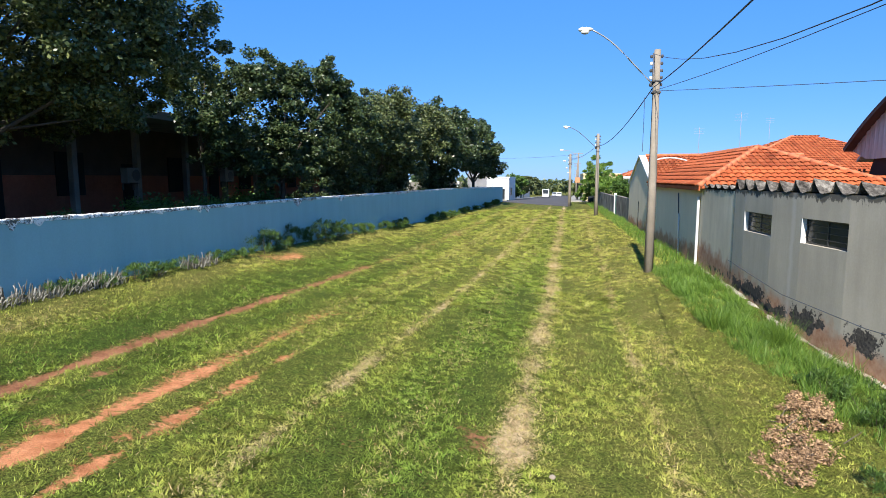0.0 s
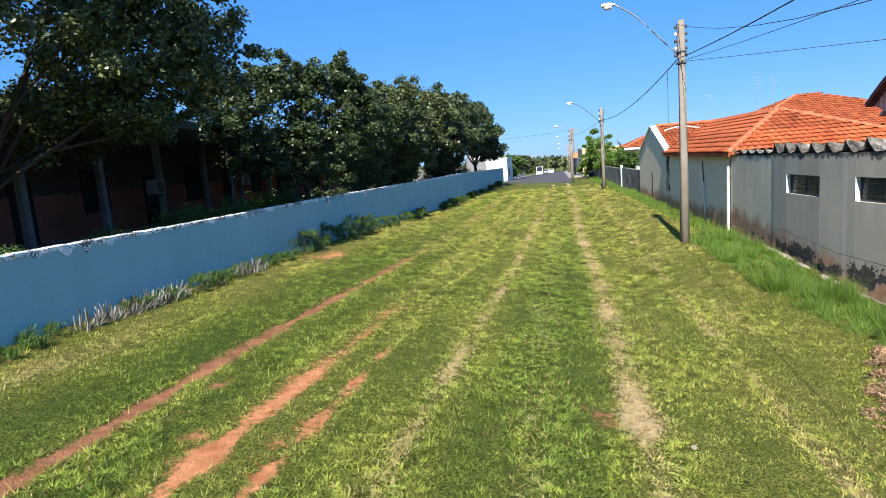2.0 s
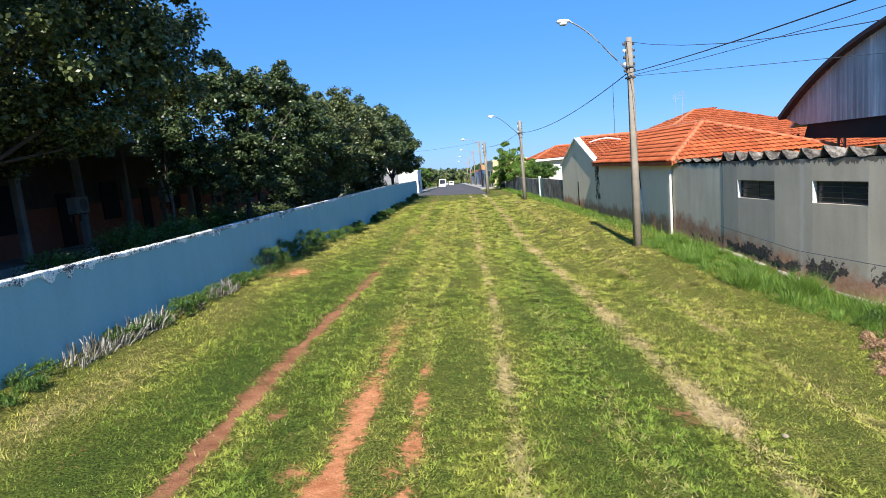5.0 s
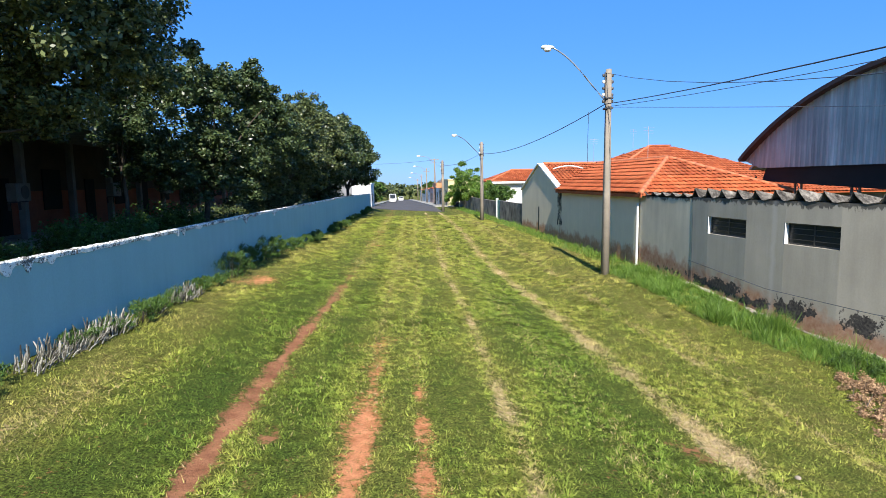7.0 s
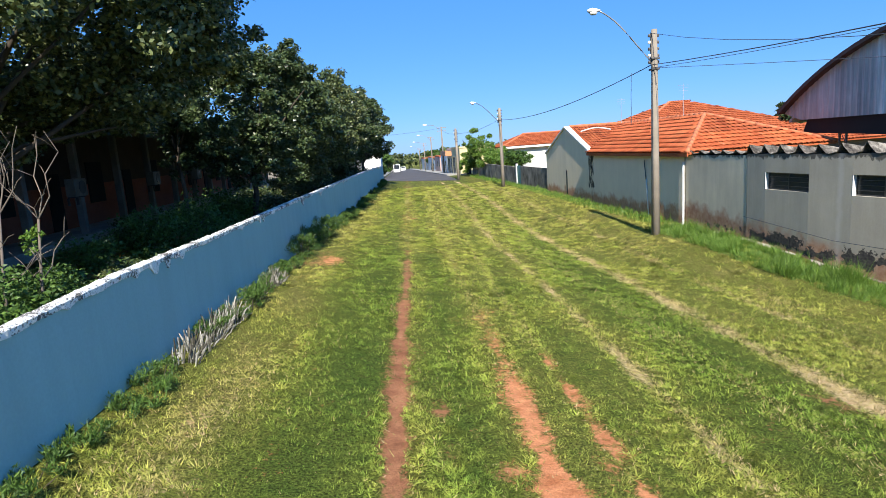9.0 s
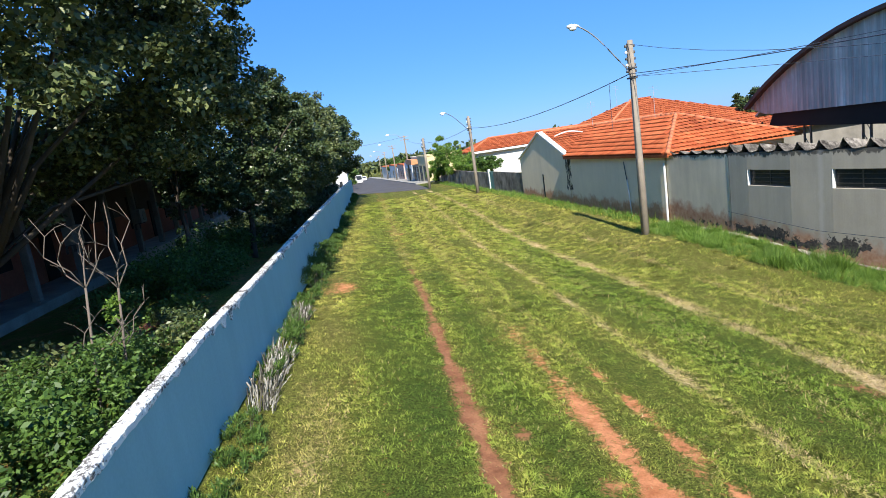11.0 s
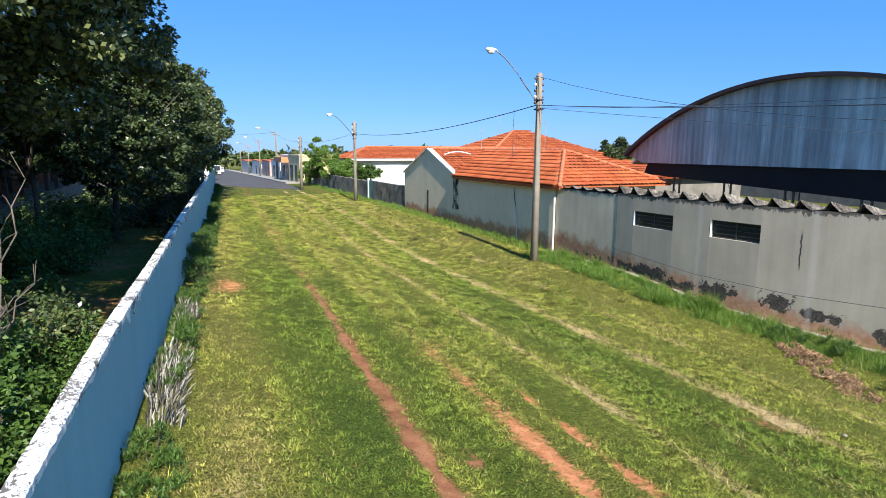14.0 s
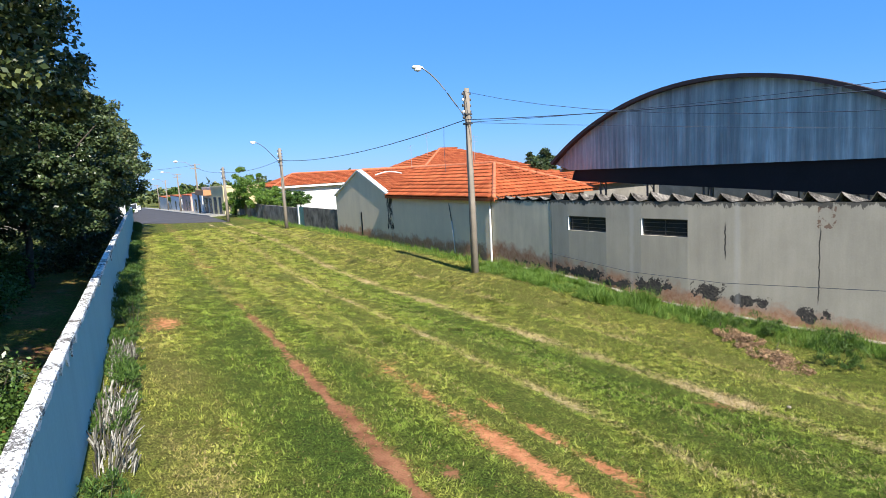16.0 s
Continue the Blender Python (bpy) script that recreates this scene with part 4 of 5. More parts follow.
cable([(6.42, 17.5, 1.0), (6.56, 13.9, 0.72), (6.78, 10.8, 0.74), (7.0, 6.4, 1.1), (7.2, 2.5, 1.5)], 0.008, "thin wire slung low along the grey wall")


def build_leaning_pipe():
    # a slim leaning stick: white lower length, dark upper length
    c = thing("leaning_pipe", (6.5, 24.4, 0.1), "slim leaning pipe on the house wall, white below and dark above", "conduit")
    bm = bmesh.new()
    tube(bm, [(6.5, 24.25, 0.12), (6.5, 24.45, 1.9)], 0.03, 7)
    part("tube", bm, M_WHITE, c, flat=False)
    bm = bmesh.new()
    tube(bm, [(6.49, 24.45, 1.85), (6.49, 24.62, 2.7)], 0.022, 6)
    part("cable", bm, M_CABLE, c, "dark upper end", flat=False)


build_leaning_pipe()


def antenna(x, y, z0, z1):
    a = thing("roof_antenna", (x, y, z0), "thin television aerial mast on the tiled roof", "antenna", "roof aerials")
    bm = bmesh.new()
    tube(bm, [(x, y, z0), (x, y, z1)], 0.012, 5)
    part("mast", bm, M_METALGREY, a)
    for k in range(3):
        bm = bmesh.new()
        tube(bm, [(x - 0.25, y, z1 - 0.08 - k * 0.12), (x + 0.25, y, z1 - 0.08 - k * 0.12)], 0.006, 4)
        part("rod", bm, M_METALGREY, a)


antenna(9.05, 26.0, 4.5, 5.95)
antenna(9.05, 32.8, 4.5, 5.9)
antenna(15.5, 42.0, 5.3, 7.2)

# ---- veranda building behind the trees ----


def build_veranda():
    b = thing("veranda_building", (-18.0, 25.0, 1.3), "dark red single-storey building with a columned veranda", "building")
    floor = bmesh.new()
    box(floor, -25.0, -15.2, 8.0, 68.0, 0.0, 1.75)
    part("floor_slab", floor, M_CONCRETE, b)
    w = bmesh.new()
    box(w, -17.4, -17.2, 8.0, 68.0, 1.75, 3.4)
    part("wall", w, M_BRICKRED, b, "dark red lower wall")
    # upper wall: the shade under the roof slab is put into its dark brown
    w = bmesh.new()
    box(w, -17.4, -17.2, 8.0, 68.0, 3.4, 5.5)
    part("wall", w, plain("brown_wall_darkened_for_shade", (0.10, 0.07, 0.055), 0.9), b)
    roof = bmesh.new()
    box(roof, -25.5, -13.2, 7.5, 68.5, 5.5, 5.82, 0.02)
    part("roof_slab", roof, M_CONCRETE, b, "pale concrete roof edge")
    for k in range(-2, 13):
        y = 18.7 + 3.4 * k
        c = bmesh.new()
        # columns take the dimmed concrete to stand for the veranda's shade
        box(c, -15.72, -15.48, y - 0.12, y + 0.12, 1.75, 5.5, 0.03)
        part("column", c, M_DIMCONCRETE, b, "slim concrete column")
        if k % 2 == 0:
            o = bmesh.new()
            box(o, -17.2, -17.15, y + 0.9, y + 2.3, 2.6, 4.3)
            part("window", o, M_DARK, b, "dark veranda window")
        else:
            o = bmesh.new()
            box(o, -17.2, -17.15, y + 1.1, y + 2.0, 1.76, 3.9)
            part("door", o, M_DARK, b, "dark veranda door")


build_veranda()

# ---- trees ----


def leaf_cloud(name, blobs, count, size, material, seed, aspect=2.0, clumps=60, core=0.0, tight=0.3, rise=-0.25):
    """Leaves gathered in clumps through ellipsoids, thicker towards the outside."""
    rng = np.random.default_rng(seed)
    vol = np.array([b[1][0] * b[1][1] * b[1][2] for b in blobs]) ** 0.75
    centres = []
    for (c, r), share in zip(blobs, vol / vol.sum()):
        n = max(6, int(clumps * share))
        d = rng.normal(size=(n, 3))
        d /= np.linalg.norm(d, axis=1)[:, None]
        centres.append(np.array(c) + d * np.array(r) * (0.45 + 0.55 * rng.random((n, 1)) ** 0.5))
    centres = np.concatenate(centres)
    spread = tight * np.mean([np.mean(b[1]) for b in blobs])
    k = rng.integers(0, len(centres), count)
    d = rng.normal(size=(count, 3))
    d /= np.linalg.norm(d, axis=1)[:, None]
    off = d * rng.random((count, 1)) ** 0.5 * spread * (0.5 + 0.8 * rng.random((len(centres), 1)))[k] * np.array([1, 1, 0.75])
    p = centres[k] + off
    # the shaded heart of the crown: broader leaves well inside it
    inner = rng.random(count) < core
    which = rng.integers(0, len(blobs), count)
    mids, radii = np.array([b[0] for b in blobs])[which], np.array([b[1] for b in blobs])[which]
    p[inner] = (mids + d * radii * 0.62 * rng.random((count, 1)) ** 0.33)[inner]
    a = rng.normal(size=(count, 3)) * np.array([1, 1, 0.6]) + np.array([0, 0, rise])
    a /= np.linalg.norm(a, axis=1)[:, None]
    b = np.cross(a, rng.normal(size=(count, 3)))
    b /= np.linalg.norm(b, axis=1)[:, None]
    n = np.cross(a, b)
    s = size * (0.65 + 0.6 * rng.random((count, 1))) * np.where(inner, 1.25, 1.0)[:, None]
    w = s / aspect
    verts = np.stack([p, p + a * s * 0.5 + b * w * 0.5 + n * s * 0.06, p + a * s, p + a * s * 0.5 - b * w * 0.5 + n * s * 0.06], 1).reshape(-1, 3)
    return raw_mesh(name, verts, np.arange(count * 4).reshape(-1, 4), material), centres


def tree(at, blobs, count, size, material, seed, label, trunk=0.16, limbs=9, aspect=2.0, clumps=60):
    x, y, z = at
    t = thing("tree", at, label, "tree")
    me, centres = leaf_cloud("crown", blobs, count, size, material, seed, aspect, clumps, 0.2, 0.17)
    tagged(hang(new("crown", me), t), kind="stuff")
    rng = random.Random(seed)
    mid = np.mean([b[0] for b in blobs], axis=0)
    fork = Vector((x + (mid[0] - x) * 0.3, y + (mid[1] - y) * 0.3, z + (mid[2] - z) * 0.5))
    tr = bmesh.new()
    tube(tr, [(x, y, z - 0.3), (x + 0.04, y - 0.03, z + 0.3), Vector((x, y, z)).lerp(fork, 0.6) + Vector((0.08, 0.05, 0)), fork], [trunk * 1.35, trunk, trunk * 0.85, trunk * 0.7], 10)
    part("trunk", tr, M_BARK, t, flat=False)
    for k in range(limbs):
        c = Vector(centres[rng.randrange(len(centres))])
        start = Vector((x, y, z)).lerp(fork, rng.uniform(0.7, 1.0))
        lb = bmesh.new()
        m1 = start.lerp(c, 0.4) + Vector((rng.uniform(-0.2, 0.2), rng.uniform(-0.2, 0.2), rng.uniform(0, 0.4)))
        tube(lb, [start, m1, start.lerp(c, 0.75) + Vector((0, 0, 0.15)), c], [trunk * 0.5, trunk * 0.36, trunk * 0.22, 0.012], 7)
        part("limb", lb, M_BARK, t, flat=False)
    return t


def ggz(x, y):
    return gz(x, y) + 0.22


tree((-13.2, 11.0, ggz(-13.2, 11.0)), [((-11.6, 11.5, 8.2), (3.4, 4.0, 2.6)), ((-9.5, 13.0, 6.7), (1.9, 2.4, 1.7)), ((-13.5, 9.0, 6.4), (3.0, 3.0, 1.9)), ((-12.5, 15.5, 6.9), (2.6, 2.8, 2.0)), ((-10.6, 8.5, 7.6), (2.2, 2.4, 2.0)), ((-9.6, 14.2, 8.3), (2.3, 2.6, 2.0)), ((-9.4, 11.0, 9.2), (2.2, 2.6, 1.8)), ((-13.5, 13.0, 5.2), (2.2, 3.0, 1.2)), ((-9.3, 15.6, 7.2), (1.7, 2.0, 1.8)), ((-11.2, 13.2, 5.6), (2.0, 2.4, 0.9)), ((-12.6, 16.6, 5.4), (2.2, 2.4, 1.0)), ((-14.0, 10.4, 5.0), (2.5, 2.5, 1.0))],
     165000, 0.115, M_LEAF2, 11, "tall broad-leaved tree overhanging the blue wall", 0.13, 16, 1.6, 420)
tree((-10.0, 23.6, ggz(-10.0, 23.6)), [((-10.5, 22.4, 5.6), (2.1, 2.5, 2.2)), ((-8.9, 25.0, 5.6), (2.2, 2.6, 2.4)), ((-8.3, 25.3, 7.4), (1.1, 1.2, 1.15)), ((-10.2, 22.6, 7.2), (1.6, 1.8, 1.1)), ((-8.3, 27.2, 5.2), (1.9, 2.2, 2.1)), ((-9.4, 24.0, 4.0), (2.3, 3.4, 1.2)), ((-8.0, 26.6, 6.8), (1.1, 1.3, 1.0)), ((-9.3, 23.9, 7.4), (1.0, 1.0, 0.9)), ((-11.6, 20.6, 5.9), (1.5, 1.7, 1.3)), ((-11.2, 21.6, 4.4), (1.3, 1.8, 1.0))],
     96000, 0.13, M_LEAF, 12, "dense dark-green orchard tree behind the blue wall", 0.12, 15, 1.7, 460)
tree((-8.6, 32.0, ggz(-8.6, 32.0)), [((-8.4, 31.2, 5.4), (2.2, 2.8, 2.5)), ((-6.9, 32.2, 7.3), (0.9, 1.0, 1.2)), ((-8.6, 35.0, 5.4), (2.3, 2.8, 2.6)), ((-7.4, 30.2, 6.2), (1.3, 1.5, 1.3)), ((-7.3, 33.6, 5.6), (1.6, 1.9, 1.9)), ((-8.9, 29.4, 3.3), (1.6, 2.6, 1.0)), ((-9.2, 34.0, 3.3), (1.7, 3.0, 1.1))],
     62000, 0.14, M_LEAF2, 13, "leafy tree with a ragged top behind the blue wall", 0.12, 12, 1.7, 380)
tree((-9.3, 39.5, 0.6), [((-8.6, 38.5, 5.9), (2.6, 4.8, 3.0)), ((-9.0, 34.8, 5.9), (2.4, 3.0, 2.5)), ((-7.4, 42.5, 6.2), (2.1, 3.2, 2.6)), ((-8.2, 36.0, 4.6), (2.0, 2.0, 2.2)), ((-9.2, 39.5, 3.0), (1.7, 3.4, 1.1))], 46000, 0.18, M_LEAF2, 14, "leafy street tree in a row", 0.16, 8, 1.7, 200)
tree((-7.6, 49.0, 0.6), [((-7.2, 48.0, 6.4), (2.8, 5.0, 3.2)), ((-7.8, 44.5, 6.2), (2.4, 3.2, 2.8)), ((-5.9, 52.0, 6.4), (2.2, 3.6, 2.8)), ((-8.0, 48.0, 3.1), (1.8, 4.0, 1.2))], 39000, 0.21, M_LEAF, 15, "rounded dark street tree in a row", 0.18, 8, 1.7, 180)
tree((-6.4, 60.5, 0.6), [((-5.9, 59.5, 6.3), (2.8, 5.2, 2.9)), ((-6.6, 55.5, 6.4), (2.4, 3.4, 2.6)), ((-5.0, 63.0, 5.0), (1.9, 3.0, 1.9))], 30000, 0.23, M_LEAF, 16, "rounded dark street tree at the wall's end", 0.18, 8, 1.7, 90)
# two trees added out of view, only to cast shade into the garden
tree((-17.5, 4.0, ggz(-10.5, 3.0)), [((-17.2, 4.0, 7.0), (3.0, 3.6, 2.4)), ((-17.5, 7.5, 6.0), (2.6, 3.0, 2.0))], 22000, 0.24, M_LEAF2, 18, "added unseen tree that shades the garden", 0.2, 8, 1.7, 90)
tree((-17.0, -5.5, ggz(-10.5, 2.0)), [((-17.0, -5.0, 7.5), (3.6, 4.2, 2.8)), ((-19.0, -2.0, 6.5), (3.5, 4.0, 2.4))], 18000, 0.3, M_LEAF2, 19, "added unseen tree, farther back, that shades the garden", 0.22, 8, 1.7, 90)
tree((7.7, 66.0, 0.4), [((6.6, 66.0, 3.7), (2.0, 3.4, 1.9)), ((7.2, 61.0, 2.6), (1.5, 3.6, 1.4)), ((6.0, 67.5, 2.2), (1.8, 2.4, 1.6)), ((8.6, 59.0, 2.3), (1.4, 2.4, 1.1))], 28000, 0.17, M_TALLGRASS, 17, "bright green bushy tree over the low wall", 0.12, 6, 1.7, 70)
tree((8.2, 53.0, 0.4), [((7.9, 53.0, 2.5), (1.1, 2.2, 0.8))], 2600, 0.3, M_WEED, 20, "leafy garden shrub over the low wall", 0.07, 5, 3.5, 30)
tree((24.0, 38.5, 0.2), [((24.0, 38.5, 4.1), (1.6, 1.7, 1.4))], 8000, 0.22, M_LEAF, 25, "dark tree behind the curved shed", 0.15, 6, 1.7, 50)

tree((-11.6, 20.5, ggz(-11.6, 20.5)), [((-11.7, 20.6, 7.0), (1.2, 1.3, 0.9))], 3500, 0.13, M_LEAF2, 26, "slim young tree with a straight bare trunk", 0.08, 5, 1.8, 30)

# ---- grass ----


def scatter(i, j, k):
    """A number from 0 to 1 for each cell of a grid."""
    v = np.sin(i * 127.1 + j * 311.7 + k * 74.7) * 43758.5453
    return v - np.floor(v)


def blades(name, x, y, length, width, material, seed, lean=0.5, tuft=0.095):
    """Blades that spread from tufts, each tuft with its own height and shade."""
    rng = np.random.default_rng(seed)
    n = len(x)
    z = height(x, y) - 0.015
    c = tuft * 2.0 ** np.floor(np.log2(1 + np.clip(y, 0, 60) / 13))
    # tufts lie on a slanting, wavering lattice, so that no rows show
    u = 0.83 * x + 0.56 * y + 0.07 * np.sin(4.3 * y + 1.9 * x) + 0.05 * np.sin(9.1 * x - 3.7 * y)
    v = 0.83 * y - 0.56 * x + 0.07 * np.sin(5.1 * x - 2.3 * y) + 0.05 * np.sin(8.3 * y + 4.1 * x)
    i, j = np.floor(u / c), np.floor(v / c)
    du, dv = u - (i + 0.1 + 0.8 * scatter(i, j, c)) * c, v - (j + 0.1 + 0.8 * scatter(i, j, c + 3)) * c
    dx, dy = 0.83 * du - 0.56 * dv, 0.56 * du + 0.83 * dv
    out = np.clip(np.hypot(dx, dy) / (0.6 * c), 0, 1)
    gather = 0.28 * (1 - smooth(7.0, 14.0, y))
    x, y = x - gather * dx, y - gather * dy
    ang = np.arctan2(dy, dx) + rng.normal(size=n) * 0.8
    tilt = lean * (0.3 + 0.7 * out) * (0.6 + 0.9 * rng.random(n))
    d = np.stack([np.cos(ang) * np.sin(tilt), np.sin(ang) * np.sin(tilt), np.cos(tilt)], 1)
    face = rng.random(n) * np.pi
    side = np.stack([np.cos(face), np.sin(face), 0 * face], 1)
    p = np.stack([x, y, z], 1)
    L = (length * (0.55 + 0.8 * rng.random(n)) * (0.4 + 1.1 * scatter(i, j, c + 7)) * (1.2 - 0.45 * out))[:, None]
    w = np.asarray(width).reshape(-1, 1) * np.ones((n, 1))
    tip = p + d * L - np.array([0, 0, 1.0]) * L * 0.2 * (0.3 + rng.random((n, 1)))
    verts = np.stack([p - side * w / 2, p + side * w / 2, tip], 1).reshape(-1, 3)
    me = raw_mesh(name, verts, np.arange(n * 3).reshape(-1, 3), material)
    soil, straw = bare_ground(x, y)
    col = np.repeat(np.stack([soil, straw, lane_green(x, y), scatter(i, j, c + 11)], 1), 3, axis=0).astype(np.float32)
    me.attributes.new("bare", "FLOAT_COLOR", "POINT").data.foreach_set("color", col.ravel())
    return me


def build_grass():
    rng = np.random.default_rng(21)
    n = 1200000
    # denser near the walk: y drawn so that density falls with distance
    u = rng.random(n)
    y = 2.5 + 52 * u ** 2.35
    lo, hi = wall_x(y) + 0.05, np.where(y < 21, 6.2, 6.4)
    x = lo + (hi - lo) * rng.random(n)
    soil, straw = bare_ground(x, y)
    patch = 0.5 + 0.5 * np.sin(x * 1.3 + 1.7 * np.sin(y * 0.6)) * np.sin(y * 0.8 + x * 0.4)
    ragged = scatter(np.floor(x / 0.07), np.floor(y / 0.09), 1.0) - 0.5
    keep = rng.random(n) > np.clip(1.9 * (soil + 0.45 * ragged * (soil > 0.06)) - 0.2 + 0.3 * straw, 0, 0.985)
    x, y, patch, straw = x[keep], y[keep], patch[keep], straw[keep]
    dry = rng.random(len(x)) < 0.022 + 0.5 * straw + 0.02 * patch
    far = 1 + y / 22
    for name, pick, mat, ln in (("grass", ~dry, M_GRASS, 0.068), ("dry_grass", dry, M_DIMGRASS, 0.055)):
        me = blades(name, x[pick], y[pick], ln * (0.8 + 0.4 * patch[pick]) * far[pick] ** 0.35, 0.0105 * far[pick], mat, 22, 1.15)
        tagged(new(name, me), "mown verge grass" if mat is M_GRASS else "bleached straw clippings among the grass", "grass", kind="stuff")
    # long grass at the foot of the grey wall and round the pole
    n = 90000
    y = 3.5 + 17.6 * rng.random(n)
    x = 4.75 + 1.6 * rng.beta(1.5, 1.2, n) + veer(y)
    clump = 0.5 * scatter(np.floor(x / 0.22), np.floor(y / 0.26), 5.0) + 0.5 * scatter(np.floor(x / 0.5), np.floor(y / 0.7), 9.0)
    keep = rng.random(n) < np.clip(1.6 * clump - 0.15 + (y > 15) * 0.25 - 0.5 * (y < 7.5), 0.05, 1)
    x, y, clump = x[keep], y[keep], clump[keep]
    me = blades("long_grass", x, y, 0.10 + 0.36 * clump, 0.014, M_TALLGRASS, 23, 0.75, 0.16)
    tagged(new("long_grass", me), "long bright-green grass along the grey wall's foot", "grass", kind="stuff")
    n = 9000
    y = 22 + 46 * rng.random(n)
    x = 6.45 - 0.9 * rng.random(n) ** 1.5
    me = blades("long_grass", x, y, 0.3, 0.03, M_TALLGRASS, 24, 0.5)
    tagged(new("long_grass", me), "untidy grass under the house wall", "grass", kind="stuff")


build_grass()


def grass_behind():
    rng = np.random.default_rng(29)
    y = -4 + 6.6 * rng.random(150000)
    x = wall_x(y) + 0.05 + 15.2 * rng.random(150000)
    soil, _ = bare_ground(x, y)
    keep = rng.random(len(x)) > np.clip(1.7 * soil - 0.15, 0, 0.98)
    tagged(new("grass", blades("grass", x[keep], y[keep], 0.08, 0.014, M_GRASS, 30, 1.1)), "mown verge grass", "grass", kind="stuff")


grass_behind()


def weed_clump(x, y, r, h, count, seed, mat=None, label="low leafy weeds at the blue wall's foot", size=0.09):
    z = gz(x, y)
    w = thing("weed_clump", (x, y, z), label, "weeds", "weeds along the blue wall")
    me, centres = leaf_cloud("leaves", [((x, y, z + h * 0.5), (r, r * 1.5, h * 0.5))], count, size, mat or M_WEED, seed, 5.0, 18, rise=1.3)
    tagged(hang(new("leaves", me), w), kind="stuff")
    st = bmesh.new()
    for c in centres[::2]:
        tube(st, [(x + (c[0] - x) * 0.4, y + (c[1] - y) * 0.4, z - 0.03), tuple(c)], [0.008, 0.003], 4)
    tagged(part("undergrowth", st, M_BARK, w), kind="stuff")


rw = random.Random(31)
y = 5.2
while y < 66:
    if (8.4 < y < 11.6 or 13.5 < y < 15.0) and rw.random() < 0.25:
        y += 0.6
        continue
    if y > 27 and rw.random() < 0.35:
        y += 1.2
        continue
    tall = 0.45 + 0.4 * rw.random() if 17 < y < 26 else 0.16 + 0.2 * rw.random() + (0.12 if y > 26 else 0)
    weed_clump(wall_x(y) + 0.18 + rw.random() * 0.25, y, 0.24 + 0.2 * rw.random() + (0.1 if y > 15 else 0), tall, 900 if y < 16 else 1500, int(y * 100), size=0.07 + 0.0008 * y)
    y += (0.45 + rw.random() * 0.6) * (1 + y / 60)


def dry_stalks(x, y, r, n, seed):
    rng = random.Random(seed)
    z = gz(x, y)
    plant = thing("dead_succulent", (x, y, z), "bleached upright stalks of a dead succulent by the wall", "plant", "dead plants along the blue wall")
    for _ in range(n):
        bm = bmesh.new()
        out = rng.random()
        px, py = x - 0.2 + 0.42 * out, y + rng.uniform(-r, r)
        h = rng.uniform(0.10, 0.34) * (1.15 - 0.6 * out)
        dx, dy = rng.gauss(0.02, 0.05) + 0.05 * out, rng.gauss(0, 0.06)
        w = rng.uniform(0.006, 0.013)
        tube(bm, [(px, py, z - 0.02), (px + dx * 0.5, py + dy * 0.5, z + h * 0.6), (px + dx, py + dy, z + h)], [w, w * 1.1, w * 0.7], 5)
        part("stalk", bm, M_STALK, plant)


for n, (y, r, c) in enumerate([(9.0, 0.6, 120), (10.1, 0.6, 125), (11.1, 0.45, 80), (14.0, 0.45, 100), (14.6, 0.3, 50), (12.4, 0.25, 14)]):
    dry_stalks(wall_x(y) + 0.3, y, r, c, 40 + n)

# ---- garden behind the blue wall ----


def bush(x, y, z, blobs, count, size, mat, seed, label, clumps=40):
    b = thing("bush", (x, y, z), label, "bush")
    me, centres = leaf_cloud("leaves", blobs, count, size, mat, seed, 1.9, clumps)
    tagged(hang(new("leaves", me), b), kind="stuff")
    for c in centres[:: max(1, len(centres) // 7)]:
        st = bmesh.new()
        tube(st, [(x + (c[0] - x) * 0.3, y + (c[1] - y) * 0.3, z - 0.1), (x + (c[0] - x) * 0.7, y + (c[1] - y) * 0.7, z + (c[2] - z) * 0.6), tuple(c)], [0.025, 0.015, 0.005], 5)
        part("stem", st, M_BARK, b)


bush(-11.2, 15.5, 1.0, [((-11.4, 16.0, 1.7), (1.5, 2.6, 0.8)), ((-11.6, 20.0, 1.85), (1.7, 3.0, 0.85))], 22000, 0.10, M_WEED, 51, "dark mound of shaded creeping plants in the garden", 90)
bush(-11.6, 25.0, 1.0, [((-11.6, 24.5, 1.75), (1.8, 3.2, 0.9))], 11000, 0.12, M_WEED, 52, "dark mound of shaded plants below the veranda", 60)
bush(-11.0, 32.0, 0.9, [((-10.8, 32.0, 1.6), (1.7, 4.4, 0.8))], 8000, 0.14, M_LEAF2, 53, "shaded ground plants beneath the trees", 60)
bush(-10.2, 6.2, 1.2, [((-10.2, 6.4, 1.85), (1.2, 2.2, 0.75)), ((-11.8, 5.2, 1.9), (1.5, 2.4, 0.8)), ((-9.6, 8.0, 1.6), (0.6, 1.2, 0.5))], 24000, 0.09, M_WEED, 54, "thick green weeds just behind the blue wall", 90)
for n, y in enumerate((28.5, 36.0, 41.0, 46.5, 52.0, 58.0, 64.0)):
    bx = wall_x(y) - 1.9
    bush(bx, y, 0.7, [((bx, y, 1.55), (1.15, 2.9, 0.75)), ((bx - 1.9, y + 1.5, 1.7), (1.3, 3.0, 0.9))], 5200, 0.15, M_LEAF, 320 + n, "dark shaded undergrowth beneath the row of trees", 50)
bush(-10.7, 12.0, 1.1, [((-10.2, 11.9, 1.55), (0.9, 1.3, 0.5))], 5000, 0.10, M_LEAF, 331, "low shaded plants behind the blue wall", 40)
